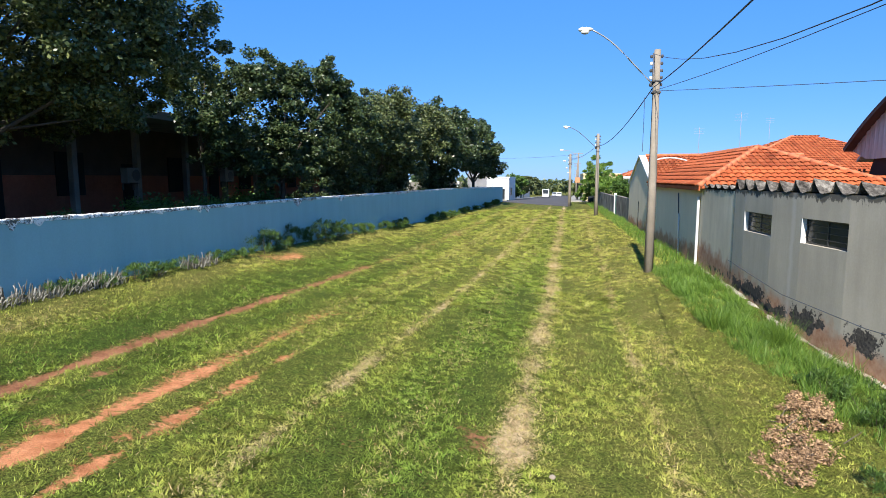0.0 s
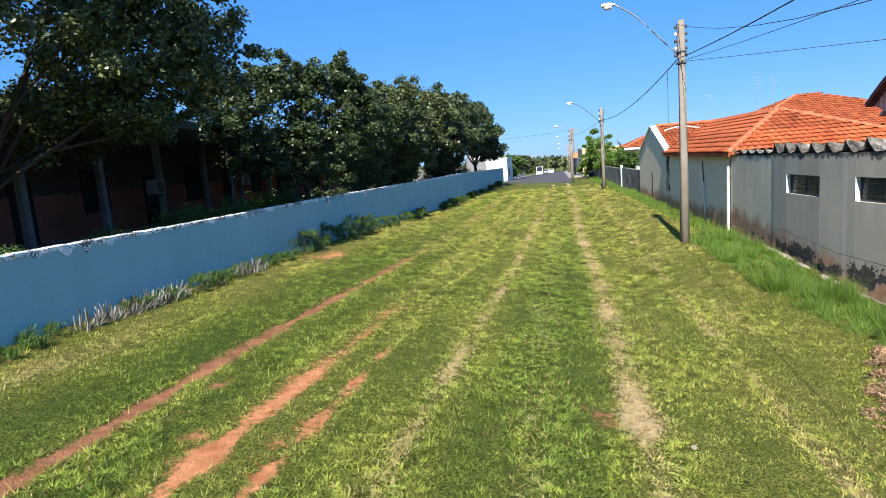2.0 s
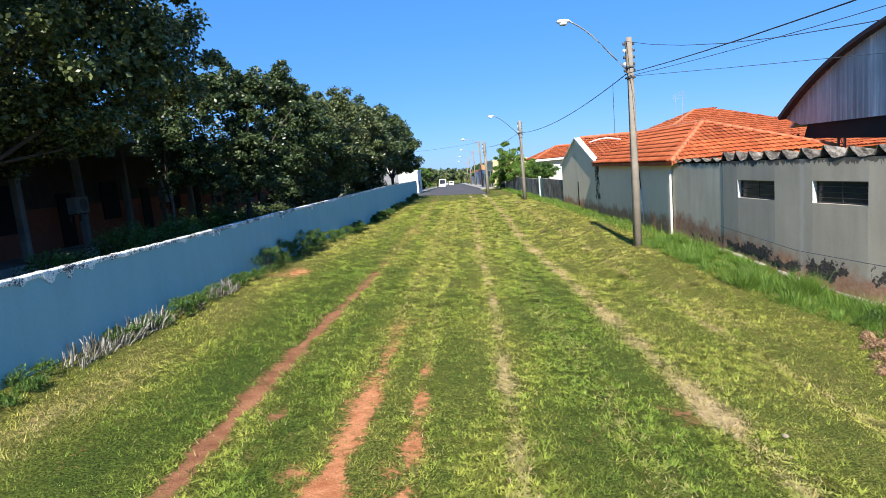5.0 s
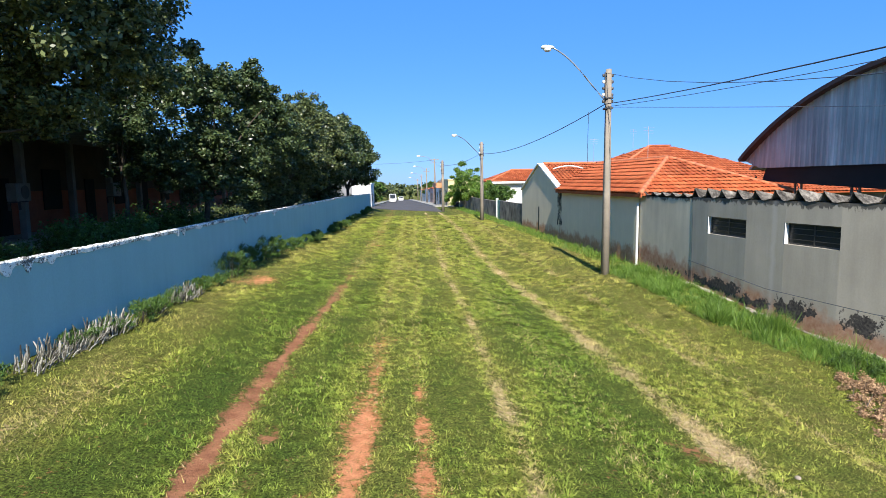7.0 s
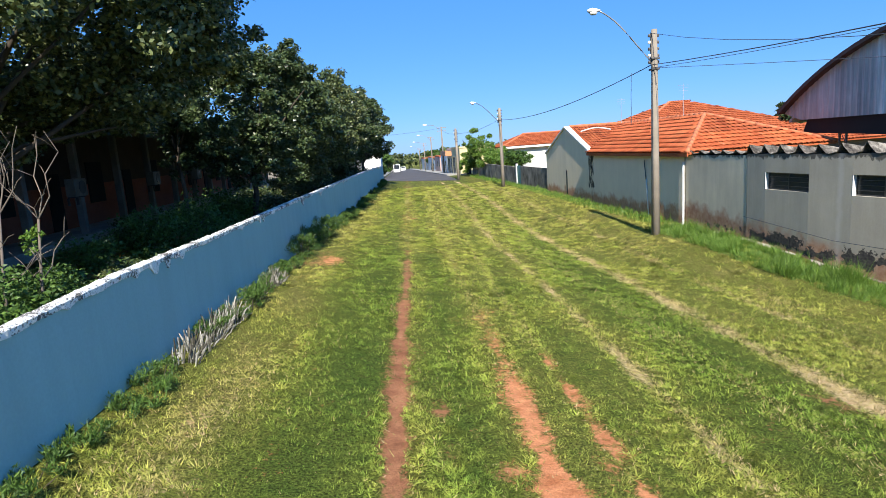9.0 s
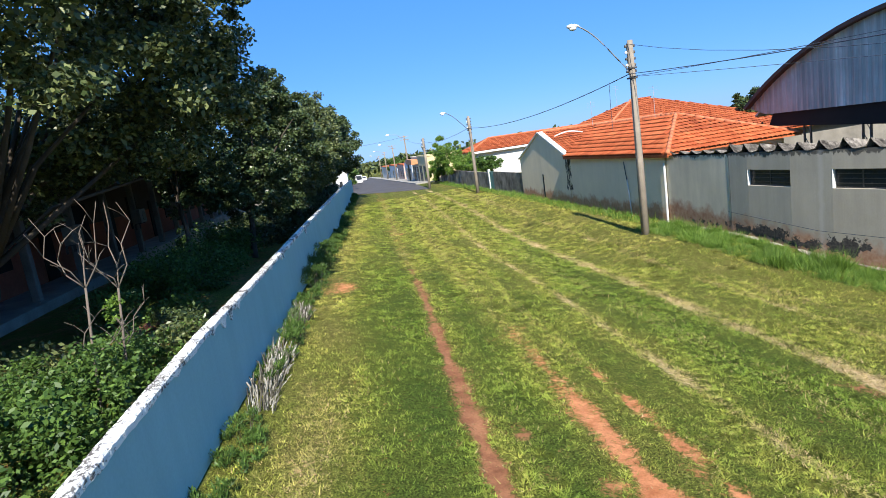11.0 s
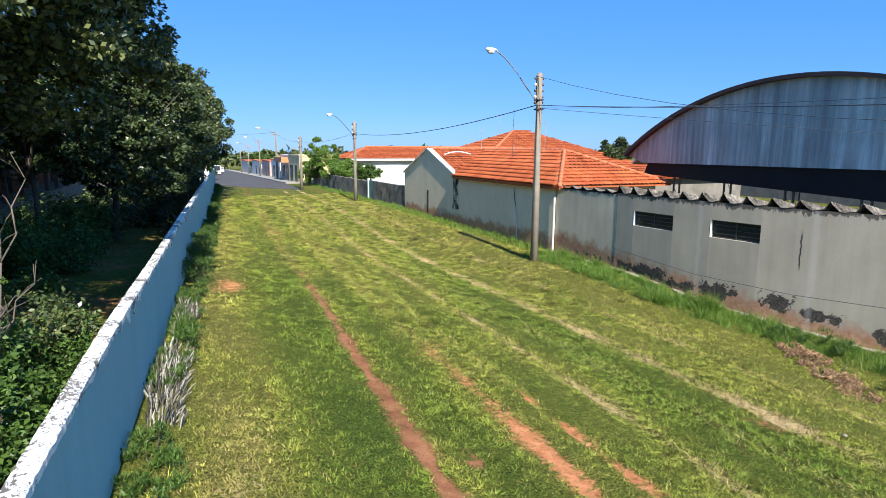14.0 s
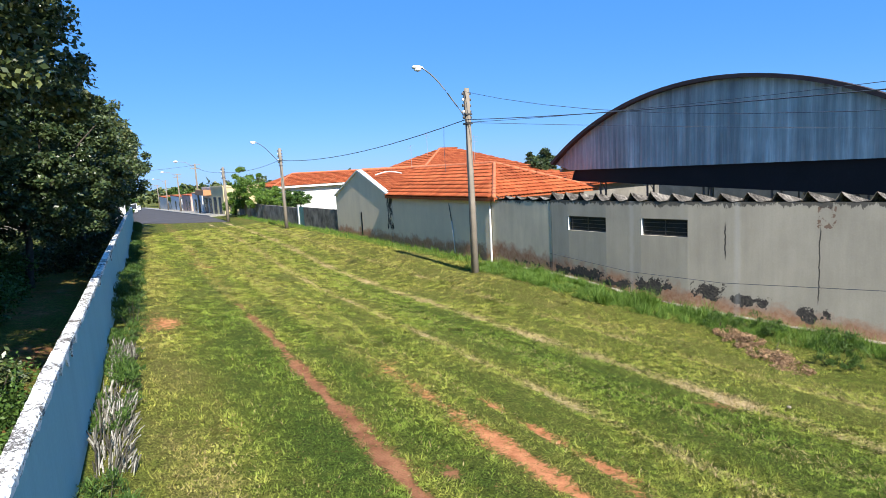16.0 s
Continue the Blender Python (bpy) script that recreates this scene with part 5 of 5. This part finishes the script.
bush(-9.7, 7.6, 1.2, [((-9.8, 7.4, 1.9), (0.62, 2.0, 0.72)), ((-9.55, 9.8, 1.65), (0.6, 1.5, 0.5)), ((-10.6, 8.6, 1.85), (1.0, 2.0, 0.7))], 26000, 0.065, M_WEED, 341, "thick sunlit weeds behind the blue wall", 120)
bush(-9.9, 3.6, 1.2, [((-10.2, 3.4, 1.8), (1.4, 1.5, 0.7))], 8000, 0.10, M_WEED, 55, "thick green weeds just behind the blue wall", 60)
bush(-9.6, 10.2, 1.1, [((-9.6, 10.2, 1.65), (0.5, 0.9, 0.55))], 1800, 0.10, M_LEAF2, 56, "small grey-green shrub beside the blue wall", 20)
bush(-12.6, 9.6, 1.2, [((-12.9, 9.6, 1.5), (1.8, 2.6, 0.6))], 9000, 0.11, M_LEAF2, 57, "shaded garden weeds around bare saplings", 60)
bush(-13.0, 38.0, 0.8, [((-11.5, 39.0, 1.2), (2.0, 5.0, 0.7))], 6000, 0.16, M_LEAF2, 58, "low shaded hedge along the garden", 50)


def sapling(x, y, z, h, seed, label):
    rng = random.Random(seed)
    s = thing("bare_sapling", (x, y, z), label, "sapling", "bare saplings")
    st = bmesh.new()
    fork = Vector((x + 0.12, y, z + h * 0.6))
    tube(st, [(x, y, z - 0.1), (x - 0.06, y + 0.03, z + h * 0.18), (x + 0.03, y - 0.03, z + h * 0.37), fork], [0.024, 0.021, 0.018, 0.015], 7)
    part("trunk", st, M_TWIG, s, flat=False)
    for k in range(6):
        a = k * 1.15 + rng.random()
        start = fork if k < 4 else Vector((x + 0.03, y - 0.03, z + h * 0.37))
        d = Vector((math.cos(a) * 0.3, math.sin(a) * 0.3, 0))
        top = start + d * rng.uniform(0.7, 1.5) + Vector((0, 0, h * rng.uniform(0.1, 0.32)))
        bow = [start.lerp(top, q) + d * 0.28 * math.sin(q * math.pi) + Vector((rng.uniform(-0.1, 0.1), rng.uniform(-0.1, 0.1), 0)) * (0 < q < 1) for q in (0, 0.25, 0.5, 0.75, 1)]
        br = bmesh.new()
        tube(br, bow, [0.011, 0.009, 0.008, 0.006, 0.003], 6)
        for q in range(1, 4):
            p, way = bow[q], Vector((rng.uniform(-0.28, 0.28), rng.uniform(-0.28, 0.28), rng.uniform(0.1, 0.34)))
            tube(br, [p, p + way * 0.5 + Vector((0, 0, 0.03)), p + way], [0.006, 0.004, 0.002], 5)
        part("branch", br, M_TWIG, s, flat=False)
    return s


sapling(-9.97, 7.75, 1.15, 3.8, 61, "bare pale sapling with forked twigs in the garden")
shoot = sapling(-9.72, 8.1, 1.15, 3.6, 62, "bare forked sapling with one clump of yellowish leaves")
tagged(hang(new("leaves", leaf_cloud("leaves", [((-9.72, 8.1, 3.05), (0.14, 0.14, 0.18))], 420, 0.055, M_TALLGRASS, 64, 2.0, 14)[0]), shoot), kind="stuff")


def brick_heap():
    rng = random.Random(71)
    heap = thing("brick_heap", (-11.0, 13.6, 1.1), "heap of broken red bricks in the garden shade", "rubble")
    me = None
    bm = bmesh.new()
    box(bm, -0.11, 0.11, -0.055, 0.055, -0.035, 0.035, 0.006)
    me = mesh_of(bm, "brick", plain("broken_red_brick", (0.19, 0.075, 0.05), 0.9, 0, 0.3, 8, 0.3))
    for k in range(90):
        r = abs(rng.gauss(0, 0.45))
        a = rng.random() * 6.28
        ob = hang(new("brick", me), heap)
        ob.matrix_basis = pose(-11.0 + r * math.cos(a), 13.2 + r * 1.6 * math.sin(a), 1.2 + max(0, 0.5 - r * 0.5) * rng.random(), rng.uniform(-40, 40), rng.uniform(-40, 40), rng.uniform(0, 180))


brick_heap()


def air_conditioner(x, y, z):
    a = thing("air_conditioner", (x, y, z), "outdoor air-conditioning unit on the veranda wall, its casing dimmed for shade", "air conditioner", "air conditioners")
    b = bmesh.new()
    box(b, x - 0.16, x + 0.16, y - 0.42, y + 0.42, z, z + 0.6, 0.02)
    # casing coloured dim in place of the veranda's shade
    body = part("casing", b, M_DIMCONCRETE, a)
    f = bmesh.new()
    tube(f, [(x + 0.161, y + 0.08, z + 0.3), (x + 0.175, y + 0.08, z + 0.3)], 0.23, 20)
    part("fan_grille", f, M_IRON, body, "dark round fan grille")
    for dy in (-0.3, 0.3):
        g = bmesh.new()
        box(g, x - 0.17, x + 0.12, y + dy - 0.02, y + dy + 0.02, z - 0.04, z - 0.002)
        box(g, x - 0.2, x - 0.13, y + dy - 0.02, y + dy + 0.02, z - 0.3, z - 0.04)
        part("bracket", g, M_IRON, a)


for yy in (21.35, 28.6, 35.4):
    air_conditioner(-15.3, yy, 3.1)

# ---- dry pile and stone on the verge ----


def dry_pile(x, y):
    z = gz(x, y)
    p = thing("leaf_pile", (x, y, z), "heap of dry brown cuttings beside the long grass", "leaf pile")
    blobs = [((x + dx, y + dy, gz(x + dx, y + dy) + 0.05), (rx, ry, rz)) for dx, dy, rx, ry, rz in ((0.2, 0.5, 0.4, 0.5, 0.13), (-0.25, -0.35, 0.42, 0.6, 0.09), (-0.7, -1.2, 0.35, 0.55, 0.04), (0.5, 1.1, 0.3, 0.4, 0.1))]
    me, _ = leaf_cloud("litter", blobs, 10500, 0.052, M_DRYLEAF, 81, 2.4, 150)
    tagged(hang(new("litter", me), p), kind="stuff")
    st = bmesh.new()
    rng = random.Random(82)
    for _ in range(9):
        a = Vector((x + rng.uniform(-0.45, 0.45), y + rng.uniform(-0.6, 0.6), z + rng.uniform(0.0, 0.12)))
        tube(st, [a, a + Vector((rng.uniform(-0.3, 0.3), rng.uniform(-0.3, 0.3), rng.uniform(-0.02, 0.18)))], [0.008, 0.004], 4)
    tagged(part("twigs", st, M_TWIG, p), kind="stuff")


dry_pile(5.1, 8.7)


def stone(x, y, r, seed):
    bm = bmesh.new()
    bmesh.ops.create_icosphere(bm, subdivisions=2, radius=r)
    for v in bm.verts:
        v.co *= 1 + 0.25 * noise.noise(v.co * 9 + Vector((seed, 0, 0)))
        v.co.z *= 0.7
    bmesh.ops.translate(bm, vec=(x, y, gz(x, y) + r * 0.35), verts=bm.verts)
    solid("stone", bm, M_FOOTING, "small pale stone lying in the grass", "stone", flat=False)


stone(1.5, 6.05, 0.035, 3)


def bush_right():
    rng = random.Random(91)
    for n, (x, y, h) in enumerate([(6.3, 9.3, 0.55), (6.55, 7.6, 0.5), (6.5, 6.2, 0.5), (6.0, 10.2, 0.35), (5.5, 7.2, 0.35)]):
        weed_clump(x, y, 0.4, h, 1500, 900 + n, M_WEED, "dark leafy weeds at the grey wall's foot", 0.07)


bush_right()

# ---- far end of the street ----


def block(name, x0, x1, y0, y1, z1, mat, label, openings=(), roof=None, category="building"):
    """A plain street building: walls, parapet, doors and windows on its street face or near face."""
    b = thing(name, ((x0 + x1) / 2, (y0 + y1) / 2, 0.4), label, category)
    w = bmesh.new()
    box(w, x0, x1, y0, y1, 0.0, z1)
    part("wall", w, mat, b)
    p = bmesh.new()
    box(p, x0 - 0.08, x1 + 0.08, y0 - 0.08, y1 + 0.08, z1, z1 + 0.18)
    part("parapet", p, roof or mat, b)
    for face, a, c, zz0, zz1 in openings:
        o = bmesh.new()
        if face == "w":
            box(o, x0 - 0.03, x0 + 0.02, a, c, zz0, zz1)
        elif face == "e":
            box(o, x1 - 0.02, x1 + 0.03, a, c, zz0, zz1)
        else:
            box(o, a, c, y0 - 0.03, y0 + 0.02, zz0, zz1)
        part("door" if zz0 < 0.7 else "window", o, M_GLASSDARK, b)
    return settle(b, (y0 + y1) / 2)


M_YELLOW = plain("pale_yellow_paint", (0.72, 0.60, 0.33), 0.8, 0, 0.12, 2, 0.05)
M_CREAM = plain("cream_paint", (0.72, 0.66, 0.56), 0.8, 0, 0.12, 2, 0.05)
M_PINK = plain("faded_pink_paint", (0.62, 0.42, 0.34), 0.8, 0, 0.12, 2, 0.05)
M_AWNING = plain("orange_awning", (0.62, 0.30, 0.14), 0.7, 0, 0.15, 2, 0.05)
M_STONE = plain("grey_granite", (0.24, 0.24, 0.25), 0.6, 0, 0.25, 4, 0.1)

block("corner_shop", 5.3, 9.5, 72.5, 80.0, 3.75, M_YELLOW, "pale yellow corner shop at the end of the verge", [("n", 5.9, 6.6, 0.4, 2.5), ("w", 74.0, 75.5, 0.4, 2.6), ("w", 77.0, 78.8, 0.4, 2.6)])
shop = block("shop", 5.5, 10.0, 82.0, 92.0, 3.9, M_CREAM, "cream shop with an orange sign band", [("w", 83.0, 85.5, 0.4, 2.6), ("w", 87.0, 90.5, 0.4, 2.6)])
bm = bmesh.new()
box(bm, 4.5 + VEER * 15, 5.48 + VEER * 15, 82.5, 91.5, 2.64, 3.34)
part("awning", bm, M_AWNING, shop, "orange awning above the doors")
block("shop", 5.7, 10.0, 95.0, 108.0, 3.4, M_WHITE, "low white shop along the street", [("w", 97.0, 99.0, 0.4, 2.5), ("w", 102.0, 105.0, 0.4, 2.5)], M_AWNING)
block("house", 5.8, 11.0, 112.0, 128.0, 3.4, M_PINK, "low pinkish house along the street", [("w", 114.0, 115.5, 1.2, 2.4), ("w", 119.0, 120.2, 0.4, 2.5)], M_TILE, "house")
block("house", 6.0, 11.0, 132.0, 160.0, 3.6, M_WHITE, "white house far along the street", [("w", 136.0, 138.0, 1.2, 2.4), ("w", 145.0, 148.0, 0.4, 2.5)], M_TILE, "house")
block("house", 6.2, 12.0, 166.0, 210.0, 3.8, M_CREAM, "cream house far along the street", [("w", 170.0, 174.0, 0.4, 2.5)], M_TILE, "house")
block("gatehouse", -9.8, -4.6, 84.0, 93.0, 3.7, M_WHITE, "white gatehouse past the end of the blue wall", [("n", -5.9, -5.2, 0.4, 2.2), ("e", 86.0, 88.0, 1.2, 2.3)])
block("house", -12.0, -6.0, 100.0, 118.0, 3.5, M_WHITE, "white house across the far street", [("e", 104.0, 106.0, 0.4, 2.4)], M_TILE, "house")
block("house", -13.0, -6.5, 124.0, 150.0, 3.6, M_CREAM, "cream house across the far street", [("e", 130.0, 133.0, 0.4, 2.4)], M_TILE, "house")


def monument():
    m = thing("monument", (-7.6, 75.0, 0.4), "grey stone slab with a pale emblem past the wall's end", "monument")
    bm = bmesh.new()
    prism(bm, [(-8.8, 0.3), (-6.4, 0.3), (-6.4, 5.0), (-8.0, 4.95), (-8.6, 4.4), (-8.8, 3.6)], "y", 74.8, 75.2)
    part("slab", bm, M_STONE, m)
    bm = bmesh.new()
    prism(bm, [(-7.6, 3.2), (-7.2, 3.4), (-7.0, 3.9), (-7.3, 4.3), (-7.7, 4.0), (-7.8, 3.5)], "y", 74.76, 74.796)
    part("emblem", bm, M_WHITE, m, "pale painted emblem")
    for x in (-9.8, -5.6, -5.0):
        bm = bmesh.new()
        box(bm, x - 0.12, x + 0.12, 73.4, 73.64, 0.2, 2.9, 0.02)
        part("post", bm, M_WHITE, m)


monument()
bm = bmesh.new()
box(bm, -40.0, -9.6, 76.0, 76.2, -0.2, 2.7)
solid("wall_far_garden", bm, M_DIMCONCRETE, "old concrete boundary wall at the end of the garden", "wall", "structure")
for n, (x, y, r, h) in enumerate([(-5.2, 97.0, 2.0, 4.6), (-6.2, 121.0, 2.6, 5.2), (7.6, 129.5, 1.6, 5.0), (-7.0, 155.0, 3.2, 6.0), (8.0, 163.0, 2.4, 6.0), (-5.0, 185.0, 3.0, 5.0)]):
    t = tree((x, y, 0.4), [((x, y, h * 0.62), (r, r * 1.4, h * 0.36))], 5000, 0.42, M_LEAF2 if n % 2 else M_WEED, 200 + n, "small green street tree far down the street", 0.12, 5, 1.6, 40)
    settle(t, y)


def far_trees():
    rng = np.random.default_rng(301)
    blobs = []
    for _ in range(170):
        side = rng.random()
        x = rng.uniform(-330, -16) if side < 0.5 else rng.uniform(24, 330)
        y = rng.uniform(170, 420)
        h = rng.uniform(4, 9)
        blobs.append(((x, y, h * 0.5), (rng.uniform(6, 13), 6, h * 0.55)))
    blobs += [((x, 500 + 20 * math.sin(x), 2.6), (9, 6, 3.0)) for x in range(-60, 80, 9)]
    blobs = [((c[0], c[1], c[2] - 4.0), r) for c, r in blobs] + [((x, 338 + 4 * math.sin(x * 3.1), -2.4), (6, 4, 2.4 + math.sin(x * 1.7))) for x in range(-60, 90, 6)]
    me, _ = leaf_cloud("far_trees", blobs, 26000, 2.6, M_LEAF2, 302, 1.3, 2200)
    tagged(new("far_trees", me), "distant line of trees round the town", "trees", kind="stuff")


far_trees()


def car(x, y, paint, label, tall=1.45, length=4.2):
    c = thing("car", (x, y, 0.43), label, "car", "vehicles on the far street")
    z = 0.43
    body = bmesh.new()
    prism(body, [(y, z + 0.25), (y + length, z + 0.25), (y + length, z + 0.85), (y + length * 0.8, z + 0.95), (y + length * 0.68, z + tall), (y + length * 0.22, z + tall), (y + 0.1, z + 0.95), (y, z + 0.8)], "x", x - 0.82, x + 0.82)
    b = part("body", body, paint, c)
    g = bmesh.new()
    prism(g, [(y + 0.10, z + 1.0), (y + length * 0.19, z + tall - 0.08), (y + length * 0.22, z + tall - 0.1), (y + 0.2, z + 0.96)], "x", x - 0.68, x + 0.68)
    part("rear_window", g, M_GLASSDARK, b)
    for sx in (-0.74, 0.74):
        for wy in (0.75, length - 0.75):
            w = bmesh.new()
            tube(w, [(x + sx - 0.1, y + wy, z + 0.3), (x + sx + 0.1, y + wy, z + 0.3)], 0.3, 14)
            part("wheel", w, M_CABLE, c)
    settle(c, y)


car(-2.6, 150.0, M_WHITE, "white van parked on the far street", 2.1, 4.8)
car(-0.6, 200.0, M_WHITE, "white car on the far street")
car(-3.0, 230.0, M_METALGREY, "silver car on the far street")


def far_pole(x, y, h, lamp_x):
    p = thing("street_lamp", (x, y, 0.4), "distant utility pole with a street lamp", "street lamp", "far street lamps")
    s = bmesh.new()
    tube(s, [(x, y, 0.2), (x, y, h)], [0.15, 0.1], 8)
    part("shaft", s, M_WOODPOLE, p, flat=False)
    a = bmesh.new()
    tube(a, [(x, y, h - 0.7), ((x + lamp_x) / 2, y, h + 0.25), (lamp_x, y, h + 0.4)], 0.035, 6)
    part("lamp_arm", a, M_METALGREY, p)
    b = bmesh.new()
    bmesh.ops.create_uvsphere(b, u_segments=10, v_segments=6, radius=1.0)
    bmesh.ops.scale(b, vec=(0.32, 0.2, 0.16), verts=b.verts)
    bmesh.ops.translate(b, vec=(lamp_x - 0.2, y, h + 0.4), verts=b.verts)
    part("lamp_head", b, M_WHITE, p)
    for k in range(2):
        c = bmesh.new()
        box(c, x - 0.7, x + 0.7, y - 0.04, y + 0.04, h - 0.2 - 0.5 * k, h - 0.12 - 0.5 * k)
        part("crossarm", c, M_WOODPOLE, p)
    settle(p, y)


for y in (92.0, 122.0, 155.0, 190.0):
    far_pole(4.9, y, 7.6, 2.6)
cable([(4.92, 46.6, 5.7), (3.5, 61.0, 5.2), (5.74, 92.0, 6.65)], 0.014, "cable running on to the far street", 0.3)
cable([(-14.0, 95.0, 6.8), (5.74, 92.0, 6.85)], 0.018, "cable across the far street", 0.5)
